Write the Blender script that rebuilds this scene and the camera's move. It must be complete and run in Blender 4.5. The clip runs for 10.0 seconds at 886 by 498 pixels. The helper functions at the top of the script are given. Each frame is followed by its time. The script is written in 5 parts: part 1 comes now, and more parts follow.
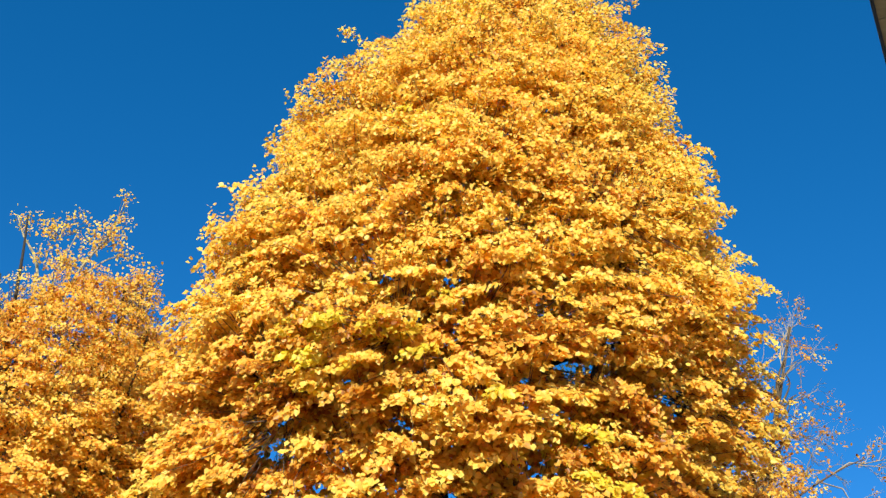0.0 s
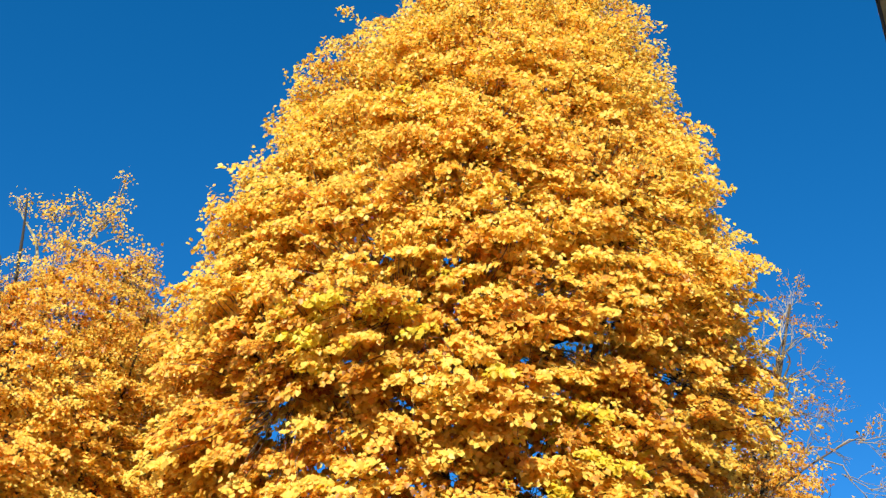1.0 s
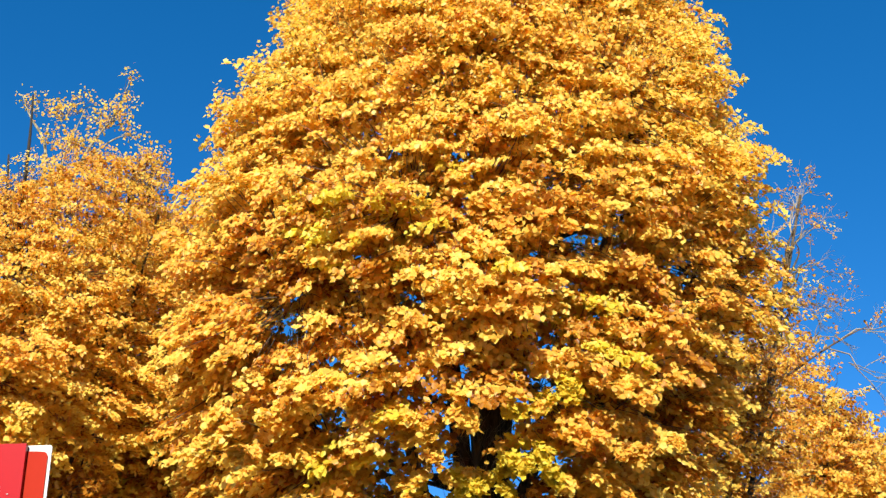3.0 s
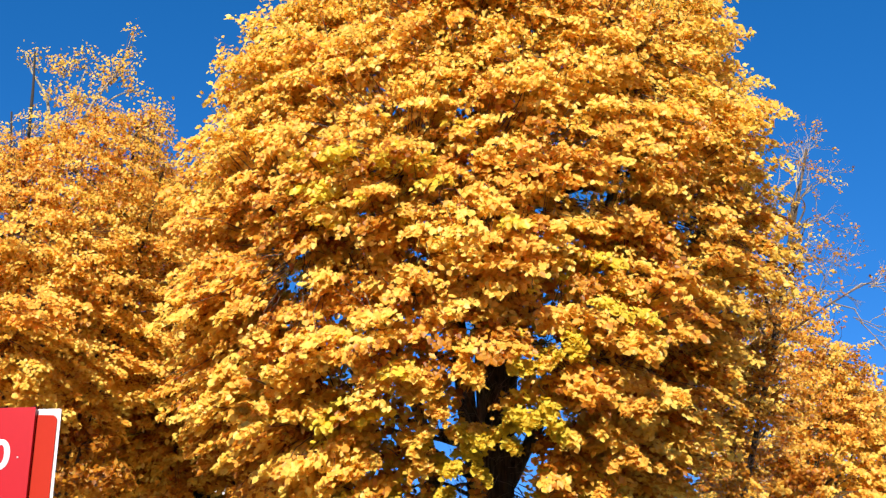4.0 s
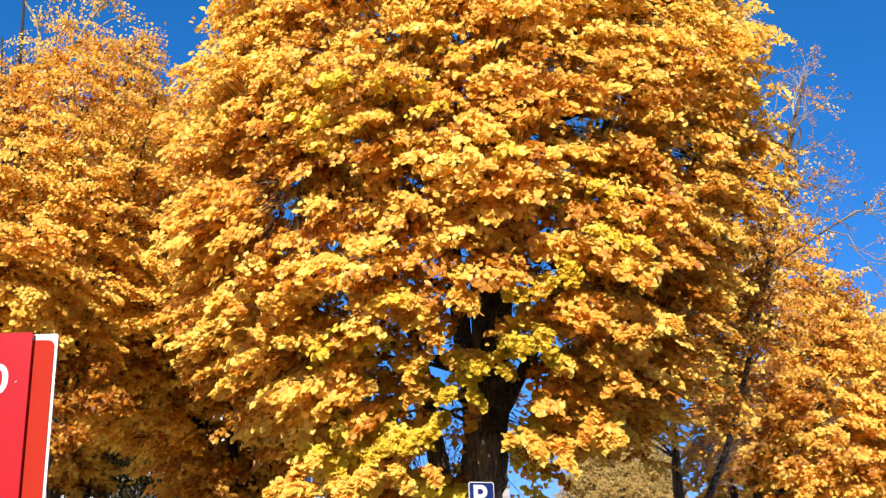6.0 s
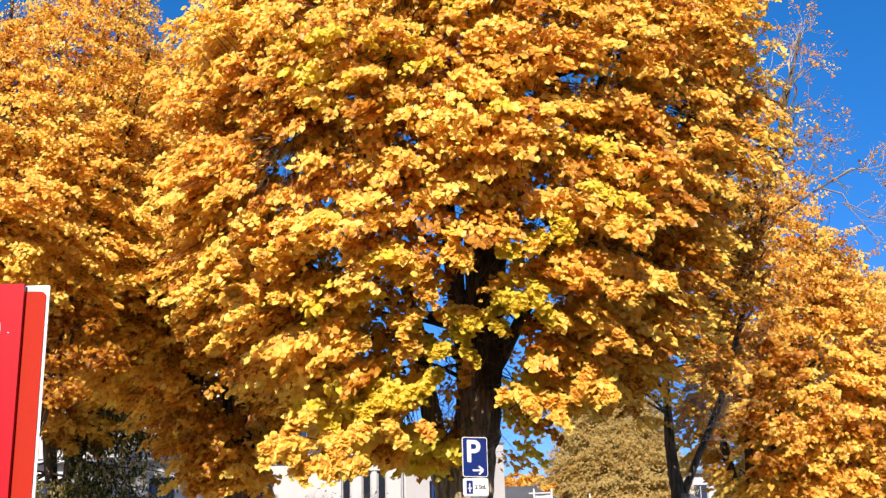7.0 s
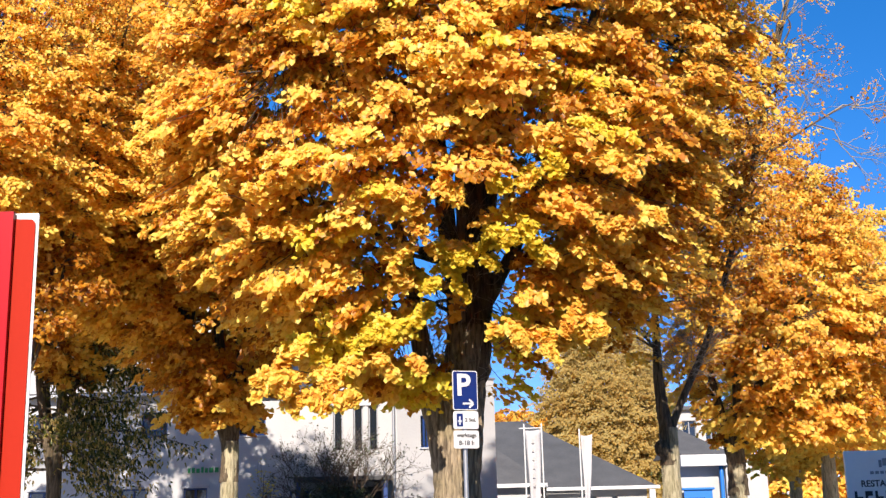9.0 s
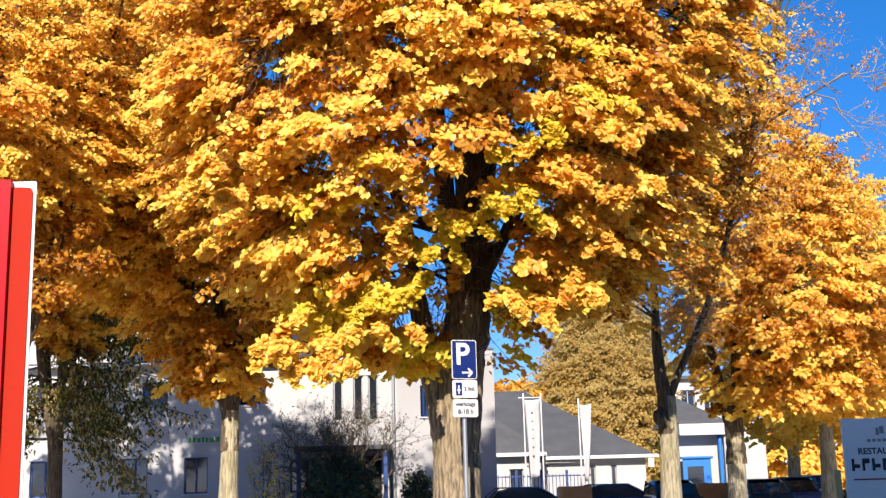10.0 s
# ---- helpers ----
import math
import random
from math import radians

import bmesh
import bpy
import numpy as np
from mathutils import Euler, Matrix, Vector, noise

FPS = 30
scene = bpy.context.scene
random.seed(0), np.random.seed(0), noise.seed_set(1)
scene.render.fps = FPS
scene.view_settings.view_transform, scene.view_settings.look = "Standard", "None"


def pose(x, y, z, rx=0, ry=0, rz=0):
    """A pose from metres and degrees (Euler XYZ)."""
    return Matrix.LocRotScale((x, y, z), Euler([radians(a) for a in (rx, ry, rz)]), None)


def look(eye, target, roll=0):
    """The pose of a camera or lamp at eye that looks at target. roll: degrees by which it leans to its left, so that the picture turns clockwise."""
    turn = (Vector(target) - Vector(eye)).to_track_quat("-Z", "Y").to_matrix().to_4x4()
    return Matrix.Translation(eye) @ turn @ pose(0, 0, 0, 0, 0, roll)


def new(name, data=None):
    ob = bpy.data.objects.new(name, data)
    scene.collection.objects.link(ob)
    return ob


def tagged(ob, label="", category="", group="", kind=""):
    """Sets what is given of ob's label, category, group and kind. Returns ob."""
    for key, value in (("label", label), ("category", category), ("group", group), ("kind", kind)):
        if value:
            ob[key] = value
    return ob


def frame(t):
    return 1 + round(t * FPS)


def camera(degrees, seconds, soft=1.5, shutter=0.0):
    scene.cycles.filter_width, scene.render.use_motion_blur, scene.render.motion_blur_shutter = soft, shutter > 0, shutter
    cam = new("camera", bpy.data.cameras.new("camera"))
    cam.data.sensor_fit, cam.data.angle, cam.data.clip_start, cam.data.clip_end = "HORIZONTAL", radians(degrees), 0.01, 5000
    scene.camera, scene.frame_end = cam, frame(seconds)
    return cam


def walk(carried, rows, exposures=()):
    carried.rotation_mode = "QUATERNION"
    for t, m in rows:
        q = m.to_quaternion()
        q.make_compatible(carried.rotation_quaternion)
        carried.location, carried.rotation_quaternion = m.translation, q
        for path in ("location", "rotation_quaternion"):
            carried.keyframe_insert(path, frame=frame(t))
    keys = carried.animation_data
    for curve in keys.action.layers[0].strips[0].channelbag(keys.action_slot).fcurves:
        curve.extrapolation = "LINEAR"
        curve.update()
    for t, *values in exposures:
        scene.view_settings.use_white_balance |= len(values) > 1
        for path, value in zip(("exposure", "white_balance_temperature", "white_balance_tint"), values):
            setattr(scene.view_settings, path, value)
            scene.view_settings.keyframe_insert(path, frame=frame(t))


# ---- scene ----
cam = camera(42.335, 10.0, soft=1.4)
EYE = 1.6
# seconds, side and height shift of the eye in metres, yaw, pitch, lean in degrees
ROWS = [
    (0.0, -0.072, 0.039, -0.379, 30.422, 0.786),
    (0.5, -0.071, 0.045, -0.369, 30.072, 0.921),
    (1.0, -0.063, 0.052, -0.336, 29.379, 1.094),
    (1.5, -0.054, 0.056, -0.253, 28.187, 1.154),
    (2.0, -0.040, 0.052, -0.076, 27.164, 1.219),
    (2.5, -0.034, 0.056, 0.115, 25.843, 1.291),
    (2.7, -0.035, 0.058, 0.207, 25.063, 1.318),
    (3.8, -0.051, 0.128, 0.665, 22.191, 1.415),
    (4.0, -0.054, 0.133, 0.651, 21.734, 1.423),
    (4.5, -0.054, 0.135, 0.595, 20.685, 1.467),
    (5.0, -0.054, 0.134, 0.594, 19.797, 1.543),
    (5.5, -0.054, 0.132, 0.579, 19.074, 1.557),
    (7.0, -0.021, 0.077, 0.342, 16.065, 1.453),
    (7.5, -0.018, 0.070, 0.297, 15.314, 1.530),
    (8.0, -0.011, 0.057, 0.227, 14.577, 1.526),
    (8.5, -0.009, 0.035, 0.094, 13.813, 1.488),
    (9.0, -0.010, 0.018, -0.017, 12.973, 1.426),
    (9.5, -0.001, 0.008, -0.032, 12.157, 1.439),
    (10.0, -0.000, 0.000, -0.000, 11.500, 1.500),
]


def eye_pose(x, z, yaw, pitch, lean):
    """Looks along +y at yaw 0, turned up by pitch and leaning to its right."""
    y, p, r = radians(yaw), radians(pitch), radians(lean)
    ahead = Vector((-math.sin(y) * math.cos(p), math.cos(y) * math.cos(p), math.sin(p)))
    side0 = Vector((math.cos(y), math.sin(y), 0.0))
    down0 = ahead.cross(side0)
    side = side0 * math.cos(r) + down0 * math.sin(r)
    up = side.cross(ahead)
    m = Matrix((side, up, -ahead)).transposed().to_4x4()
    return Matrix.Translation((x, 0, EYE + z)) @ m


# seconds, stops, kelvin, tint: the picture turns a little warmer once the red sign comes in
LOOK = [(0.0, 1.06, 6500, 5), (2.7, 1.08, 6500, 6), (4.0, 1.07, 6500, 18), (7.5, 1.12, 6500, 19), (10.0, 1.17, 6500, 17)]
walk(cam, [(t, eye_pose(x, z, yaw, pitch, lean)) for t, x, z, yaw, pitch, lean in ROWS], LOOK)

# ---- world, sun, exposure ----
SUN_ELEV, SUN_SIDE = 31.5, -6.0   # the sun stands behind the eye, a little to its left
world = bpy.data.worlds.new("world")
scene.world = world
world.use_nodes = True
wn = world.node_tree
sky = wn.nodes.new("ShaderNodeTexSky")
sky.sky_type = "NISHITA"
sky.sun_disc = False
sky.sun_elevation = radians(SUN_ELEV)
sky.sun_rotation = radians(180 - SUN_SIDE)
sky.altitude = 2500.0
sky.air_density, sky.dust_density, sky.ozone_density = 0.8, 0.0, 4.0
wn.nodes["Background"].inputs[1].default_value = 0.111
even = wn.nodes.new("ShaderNodeGamma")
even.inputs["Gamma"].default_value = 0.8
azure = wn.nodes.new("ShaderNodeMix")
azure.data_type, azure.blend_type = "RGBA", "HUE"
azure.inputs[0].default_value = 0.85
azure.inputs[7].default_value = (0.0, 0.302, 1.0, 1.0)
vivid = wn.nodes.new("ShaderNodeHueSaturation")
vivid.inputs["Saturation"].default_value = 1.42
vivid.inputs["Value"].default_value = 1.1
wn.links.new(sky.outputs[0], even.inputs["Color"])
wn.links.new(even.outputs[0], azure.inputs[6])
wn.links.new(azure.outputs[2], vivid.inputs["Color"])
wn.links.new(vivid.outputs[0], wn.nodes["Background"].inputs[0])
sun_data = bpy.data.lights.new("sun", "SUN")
sun_data.energy, sun_data.angle, sun_data.color = 4.6, radians(0.53), (1.0, 0.93, 0.80)
sun = new("sun", sun_data)
sun_from = Vector((math.sin(radians(SUN_SIDE)) * math.cos(radians(SUN_ELEV)),
                   -math.cos(radians(SUN_SIDE)) * math.cos(radians(SUN_ELEV)), math.sin(radians(SUN_ELEV))))
sun.matrix_world = look(sun_from * 60, (0, 0, 0))


# ---- materials ----
def nodes_of(name):
    m = bpy.data.materials.new(name)
    m.use_nodes = True
    nt = m.node_tree
    return m, nt, nt.nodes["Principled BSDF"]


def add(nt, kind, **values):
    n = nt.nodes.new(kind)
    for key, value in values.items():
        n.inputs[key].default_value = value
    return n


def ramp(nt, fac, stops):
    r = nt.nodes.new("ShaderNodeValToRGB")
    els = r.color_ramp.elements
    while len(els) < len(stops):
        els.new(0.5)
    for e, (pos, col) in zip(els, stops):
        e.position, e.color = pos, (*col, 1)
    nt.links.new(fac, r.inputs[0])
    return r.outputs[0]


def mixed(nt, a, b, fac, mode="MIX"):
    n = nt.nodes.new("ShaderNodeMix")
    n.data_type, n.blend_type = "RGBA", mode
    if isinstance(fac, float):
        n.inputs[0].default_value = fac
    else:
        nt.links.new(fac, n.inputs[0])
    nt.links.new(a, n.inputs[6])
    if isinstance(b, tuple):
        n.inputs[7].default_value = b
    else:
        nt.links.new(b, n.inputs[7])
    return n.outputs[2]


def place(nt, scale=(1, 1, 1)):
    c = nt.nodes.new("ShaderNodeTexCoord")
    mp = nt.nodes.new("ShaderNodeMapping")
    mp.inputs["Scale"].default_value = scale
    nt.links.new(c.outputs["Object"], mp.inputs[0])
    return mp.outputs[0]


def surface(name, dark, light, rough=0.7, big=0.7, fine=14.0, bump=0.15, metal=0.0, stretch=(1, 1, 1), spec=0.4, dist=0.02):
    """A surface with stains at one scale and grain at another."""
    m, nt, b = nodes_of(name)
    p = place(nt, stretch)
    n1 = add(nt, "ShaderNodeTexNoise", Scale=big, Detail=5.0, Roughness=0.6)
    n2 = add(nt, "ShaderNodeTexNoise", Scale=fine, Detail=6.0, Roughness=0.65)
    nt.links.new(p, n1.inputs["Vector"])
    nt.links.new(p, n2.inputs["Vector"])
    c1 = ramp(nt, n1.outputs[0], [(0.3, dark), (0.7, light)])
    c2 = ramp(nt, n2.outputs[0], [(0.3, dark), (0.7, light)])
    nt.links.new(mixed(nt, c1, c2, 0.45), b.inputs["Base Color"])
    b.inputs["Roughness"].default_value, b.inputs["Metallic"].default_value = rough, metal
    b.inputs["Specular IOR Level"].default_value = spec
    if bump:
        bp = add(nt, "ShaderNodeBump", Strength=bump, Distance=dist)
        nt.links.new(n2.outputs[0], bp.inputs["Height"])
        nt.links.new(bp.outputs[0], b.inputs["Normal"])
    return m


def leaf_material(name, stops, through_light=0.60, rough=0.42, spec=0.38, warmth=(1.0, 0.74, 0.36, 1.0)):
    """Autumn leaves: each leaf has a hue of its own, with paler veins of light passing through."""
    m, nt, b = nodes_of(name)
    geo = nt.nodes.new("ShaderNodeNewGeometry")
    c = ramp(nt, geo.outputs["Random Per Island"], stops)
    p = place(nt)
    n1 = add(nt, "ShaderNodeTexNoise", Scale=0.55, Detail=3.0)
    nt.links.new(p, n1.inputs["Vector"])
    n2 = add(nt, "ShaderNodeTexNoise", Scale=28.0, Detail=2.0)
    nt.links.new(p, n2.inputs["Vector"])
    tone = ramp(nt, n1.outputs[0], [(0.35, (0.96, 0.88, 0.75)), (0.65, (1.0, 1.0, 1.0))])
    spot = ramp(nt, n2.outputs[0], [(0.3, (0.80, 0.66, 0.5)), (0.55, (1.0, 1.0, 1.0))])
    c = mixed(nt, c, tone, 1.0, "MULTIPLY")
    c = mixed(nt, c, spot, 0.5, "MULTIPLY")
    nt.links.new(c, b.inputs["Base Color"])
    b.inputs["Roughness"].default_value = rough
    b.inputs["Specular IOR Level"].default_value = spec
    tr = nt.nodes.new("ShaderNodeBsdfTranslucent")
    warm = mixed(nt, c, warmth, 1.0, "MULTIPLY")
    nt.links.new(warm, tr.inputs[0])
    mx = nt.nodes.new("ShaderNodeMixShader")
    mx.inputs[0].default_value = through_light
    nt.links.new(b.outputs[0], mx.inputs[1])
    nt.links.new(tr.outputs[0], mx.inputs[2])
    nt.links.new(mx.outputs[0], nt.nodes["Material Output"].inputs[0])
    return m


def bark_material(name, dark, light, moss):
    m, nt, b = nodes_of(name)
    p = place(nt, (9, 9, 1.3))
    v = add(nt, "ShaderNodeTexVoronoi", Scale=2.2)
    n = add(nt, "ShaderNodeTexNoise", Scale=2.6, Detail=8.0, Roughness=0.7)
    nt.links.new(p, n.inputs["Vector"])
    warp = nt.nodes.new("ShaderNodeVectorMath")
    nt.links.new(p, warp.inputs[0])
    nt.links.new(n.outputs[1], warp.inputs[1])
    nt.links.new(warp.outputs[0], v.inputs["Vector"])
    big = add(nt, "ShaderNodeTexNoise", Scale=1.1, Detail=4.0)
    nt.links.new(place(nt), big.inputs["Vector"])
    c = ramp(nt, v.outputs["Distance"], [(0.05, light), (0.35, light), (0.75, dark)])
    c = mixed(nt, c, ramp(nt, n.outputs[0], [(0.35, dark), (0.65, light)]), 0.4)
    c = mixed(nt, c, ramp(nt, big.outputs[0], [(0.4, (1, 1, 1)), (0.7, moss)]), 0.7, "MULTIPLY")
    nt.links.new(c, b.inputs["Base Color"])
    b.inputs["Roughness"].default_value = 0.92
    b.inputs["Specular IOR Level"].default_value = 0.2
    bp = add(nt, "ShaderNodeBump", Strength=0.9, Distance=0.04)
    bp.invert = True
    nt.links.new(v.outputs["Distance"], bp.inputs["Height"])
    nt.links.new(bp.outputs[0], b.inputs["Normal"])
    return m


M_GOLD = leaf_material("leaf_gold", [(0.0, (0.60, 0.30, 0.055)), (0.15, (0.80, 0.51, 0.08)), (0.55, (0.90, 0.66, 0.115)), (1.0, (0.93, 0.77, 0.16))])
M_YELLOW = leaf_material("leaf_yellow", [(0.0, (0.72, 0.43, 0.065)), (0.2, (0.88, 0.67, 0.115)), (0.7, (0.93, 0.79, 0.16)), (1.0, (0.94, 0.84, 0.22))], warmth=(1.0, 0.80, 0.48, 1.0))
M_LEMON = leaf_material("leaf_lemon", [(0.0, (0.66, 0.53, 0.05)), (0.4, (0.84, 0.75, 0.08)), (1.0, (0.82, 0.78, 0.12))], warmth=(1.0, 0.86, 0.40, 1.0))
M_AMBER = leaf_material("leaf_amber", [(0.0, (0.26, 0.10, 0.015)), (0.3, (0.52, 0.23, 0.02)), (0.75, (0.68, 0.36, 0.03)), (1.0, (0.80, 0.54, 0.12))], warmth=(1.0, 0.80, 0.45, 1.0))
M_OLIVE = leaf_material("leaf_olive", [(0.0, (0.50, 0.38, 0.15)), (0.5, (0.58, 0.46, 0.18)), (1.0, (0.66, 0.55, 0.23))], 0.66, 0.8, 0.1, (1.0, 0.98, 0.8, 1.0))
M_GREEN = leaf_material("leaf_green", [(0.0, (0.05, 0.07, 0.02)), (0.5, (0.10, 0.13, 0.03)), (0.85, (0.24, 0.24, 0.05)), (1.0, (0.45, 0.40, 0.08))])
M_DARKGREEN = leaf_material("leaf_dark_green", [(0.0, (0.02, 0.035, 0.012)), (1.0, (0.07, 0.09, 0.03))], 0.2)
M_BARK = bark_material("bark", (0.09, 0.065, 0.042), (0.44, 0.34, 0.22), (0.55, 0.6, 0.42))
# bark of dark trunks; on stems and limbs it paints in crown shade
M_BARK_DARK_SHADED = bark_material("bark_dark_shaded", (0.045, 0.033, 0.022), (0.19, 0.14, 0.09), (0.6, 0.65, 0.5))
M_BARK_PALE = bark_material("bark_pale", (0.19, 0.165, 0.095), (0.55, 0.475, 0.32), (0.62, 0.62, 0.45))
M_TWIG = surface("twig_bark", (0.045, 0.032, 0.022), (0.13, 0.09, 0.06), 0.9, 2, 30, 0.2)
M_TWIG_PALE = surface("twig_bark_pale", (0.22, 0.18, 0.13), (0.38, 0.31, 0.22), 0.9, 2, 30, 0.2)
M_DEADWOOD = surface("dead_wood", (0.012, 0.010, 0.008), (0.035, 0.028, 0.022), 0.9, 2, 30, 0.2)
M_PLASTER = surface("white_plaster", (0.32, 0.315, 0.305), (0.41, 0.405, 0.395), 0.9, 0.5, 22, 0.12)
M_PLASTER_GREY = surface("grey_plaster", (0.30, 0.29, 0.28), (0.40, 0.39, 0.37), 0.9, 0.5, 22, 0.12)
M_WHITE = surface("white_paint", (0.46, 0.46, 0.45), (0.54, 0.54, 0.53), 0.5, 0.8, 20, 0.05)
M_BLUE = surface("blue_paint", (0.008, 0.028, 0.11), (0.012, 0.045, 0.17), 0.45, 1.2, 20, 0.05)
M_BRIGHT_BLUE = surface("bright_blue_paint", (0.010, 0.11, 0.38), (0.016, 0.15, 0.48), 0.45, 1.2, 20, 0.05)
M_DARK = surface("dark_metal", (0.02, 0.02, 0.022), (0.05, 0.05, 0.055), 0.5, 2, 25, 0.05, 0.3)
M_ZINC = surface("grey_zinc", (0.26, 0.27, 0.28), (0.38, 0.39, 0.40), 0.45, 2, 25, 0.05, 0.7)
M_SLATE = surface("roof_slate", (0.04, 0.043, 0.046), (0.08, 0.083, 0.087), 0.75, 1.2, 18, 0.2)
M_SLATE_B = surface("roof_slate_worn", (0.05, 0.052, 0.054), (0.10, 0.10, 0.10), 0.8, 1.2, 18, 0.2)
M_SIGN_RED = surface("red_sign_sheet", (0.30, 0.003, 0.006), (0.34, 0.004, 0.008), 0.35, 0.5, 30, 0.0, spec=0.2)
M_SIGN_ORANGE = surface("orange_red_panel", (0.28, 0.013, 0.003), (0.32, 0.016, 0.004), 0.6, 0.6, 30, 0.03, spec=0.1)
M_SIGN_WHITE = surface("white_sheet", (0.46, 0.46, 0.455), (0.52, 0.52, 0.515), 0.4, 0.8, 20, 0.0)
M_SIGN_BLUE = surface("traffic_blue", (0.002, 0.012, 0.09), (0.003, 0.016, 0.11), 0.35, 1.0, 30, 0.0)
M_SIGN_GREY = surface("grey_board", (0.70, 0.66, 0.59), (0.78, 0.74, 0.67), 0.5, 0.8, 20, 0.03)
M_BLACK = surface("black_ink", (0.012, 0.012, 0.014), (0.03, 0.03, 0.032), 0.6, 2, 25, 0.0)
M_INK_RED = surface("dark_red_ink", (0.22, 0.02, 0.03), (0.30, 0.03, 0.04), 0.6, 2, 25, 0.0)
M_INK_GREY = surface("grey_ink", (0.20, 0.20, 0.20), (0.28, 0.28, 0.28), 0.6, 2, 25, 0.0)
M_SIGN_GREEN = surface("green_lettering", (0.01, 0.16, 0.04), (0.02, 0.24, 0.07), 0.5, 2, 25, 0.0)
M_BANNER = surface("banner_cloth", (0.36, 0.355, 0.36), (0.44, 0.435, 0.44), 0.85, 1.2, 60, 0.1)
M_WOOD = surface("orange_brown_wood", (0.40, 0.17, 0.05), (0.56, 0.27, 0.09), 0.65, 1.5, 18, 0.15, stretch=(1, 1, 6))
M_WOOD_POST = surface("yellow_wood", (0.42, 0.30, 0.11), (0.58, 0.44, 0.18), 0.7, 1.5, 18, 0.15)
M_SOFFIT = surface("soffit_boards", (0.40, 0.28, 0.12), (0.58, 0.43, 0.20), 0.7, 1.5, 16, 0.15, stretch=(1, 6, 1))
M_ASPHALT = surface("asphalt", (0.06, 0.06, 0.06), (0.10, 0.098, 0.095), 0.9, 0.4, 60, 0.3)
# paving lies out of view, kept pale to bounce light up under leaves
M_PAVING = surface("paving_stone", (0.36, 0.35, 0.33), (0.48, 0.47, 0.44), 0.9, 0.6, 40, 0.2)
# the fallen leaves are added unseen, as a warm reflector from below
M_GRASS = surface("leaf_strewn_grass", (0.12, 0.11, 0.03), (0.62, 0.40, 0.07), 0.95, 0.9, 14, 0.4)
M_CAR_BLUE = surface("car_blue", (0.03, 0.06, 0.15), (0.04, 0.075, 0.19), 0.25, 0.6, 30, 0.0, 0.3, spec=0.6)
M_CAR_DARK = surface("car_dark", (0.02, 0.022, 0.028), (0.03, 0.033, 0.04), 0.22, 0.6, 30, 0.0, 0.3, spec=0.6)
M_CAR_WHITE = surface("car_white", (0.66, 0.66, 0.66), (0.74, 0.74, 0.74), 0.25, 0.6, 30, 0.0, spec=0.6)
M_TYRE = surface("tyre_rubber", (0.012, 0.012, 0.012), (0.03, 0.03, 0.03), 0.85, 2, 30, 0.1)


def glass_material(name, tint, rough):
    m, nt, b = nodes_of(name)
    n = add(nt, "ShaderNodeTexNoise", Scale=1.5, Detail=2.0)
    nt.links.new(place(nt), n.inputs["Vector"])
    bp = add(nt, "ShaderNodeBump", Strength=0.04, Distance=0.05)
    nt.links.new(n.outputs[0], bp.inputs["Height"])
    nt.links.new(bp.outputs[0], b.inputs["Normal"])
    b.inputs["Base Color"].default_value = (*tint, 1)
    b.inputs["Roughness"].default_value = rough
    b.inputs["Specular IOR Level"].default_value = 0.8
    return m


M_GLASS = glass_material("window_glass", (0.012, 0.016, 0.022), 0.06)


# ---- mesh helpers ----
def link_mesh(name, verts, faces, material, parent=None, label="", smooth=False):
    me = bpy.data.meshes.new(name)
    me.from_pydata([tuple(v) for v in verts], [], faces)
    me.materials.append(material)
    if smooth:
        me.polygons.foreach_set("use_smooth", [True] * len(me.polygons))
    ob = new(name, me)
    if parent is not None:
        ob.parent = parent
    if label:
        tagged(ob, label)
    return ob


def part(name, bm, material, parent=None, label="", smooth=False):
    me = bpy.data.meshes.new(name)
    bmesh.ops.recalc_face_normals(bm, faces=bm.faces)
    bm.to_mesh(me)
    bm.free()
    me.materials.append(material)
    if smooth:
        me.polygons.foreach_set("use_smooth", [True] * len(me.polygons))
    ob = new(name, me)
    if parent is not None:
        ob.parent = parent
    if label:
        tagged(ob, label)
    return ob


def box(bm, x0, x1, y0, y1, z0, z1, bevel=0.0):
    made = bmesh.ops.create_cube(bm, size=1.0)
    vs = made["verts"]
    for v in vs:
        v.co = Vector((x0 + (v.co.x + 0.5) * (x1 - x0), y0 + (v.co.y + 0.5) * (y1 - y0), z0 + (v.co.z + 0.5) * (z1 - z0)))
    if bevel:
        es = list({e for v in vs for e in v.link_edges})
        bmesh.ops.bevel(bm, geom=es, offset=bevel, segments=2, affect="EDGES", profile=0.5)
    return bm


def boxed(x0, x1, y0, y1, z0, z1, bevel=0.0):
    return box(bmesh.new(), x0, x1, y0, y1, z0, z1, bevel)


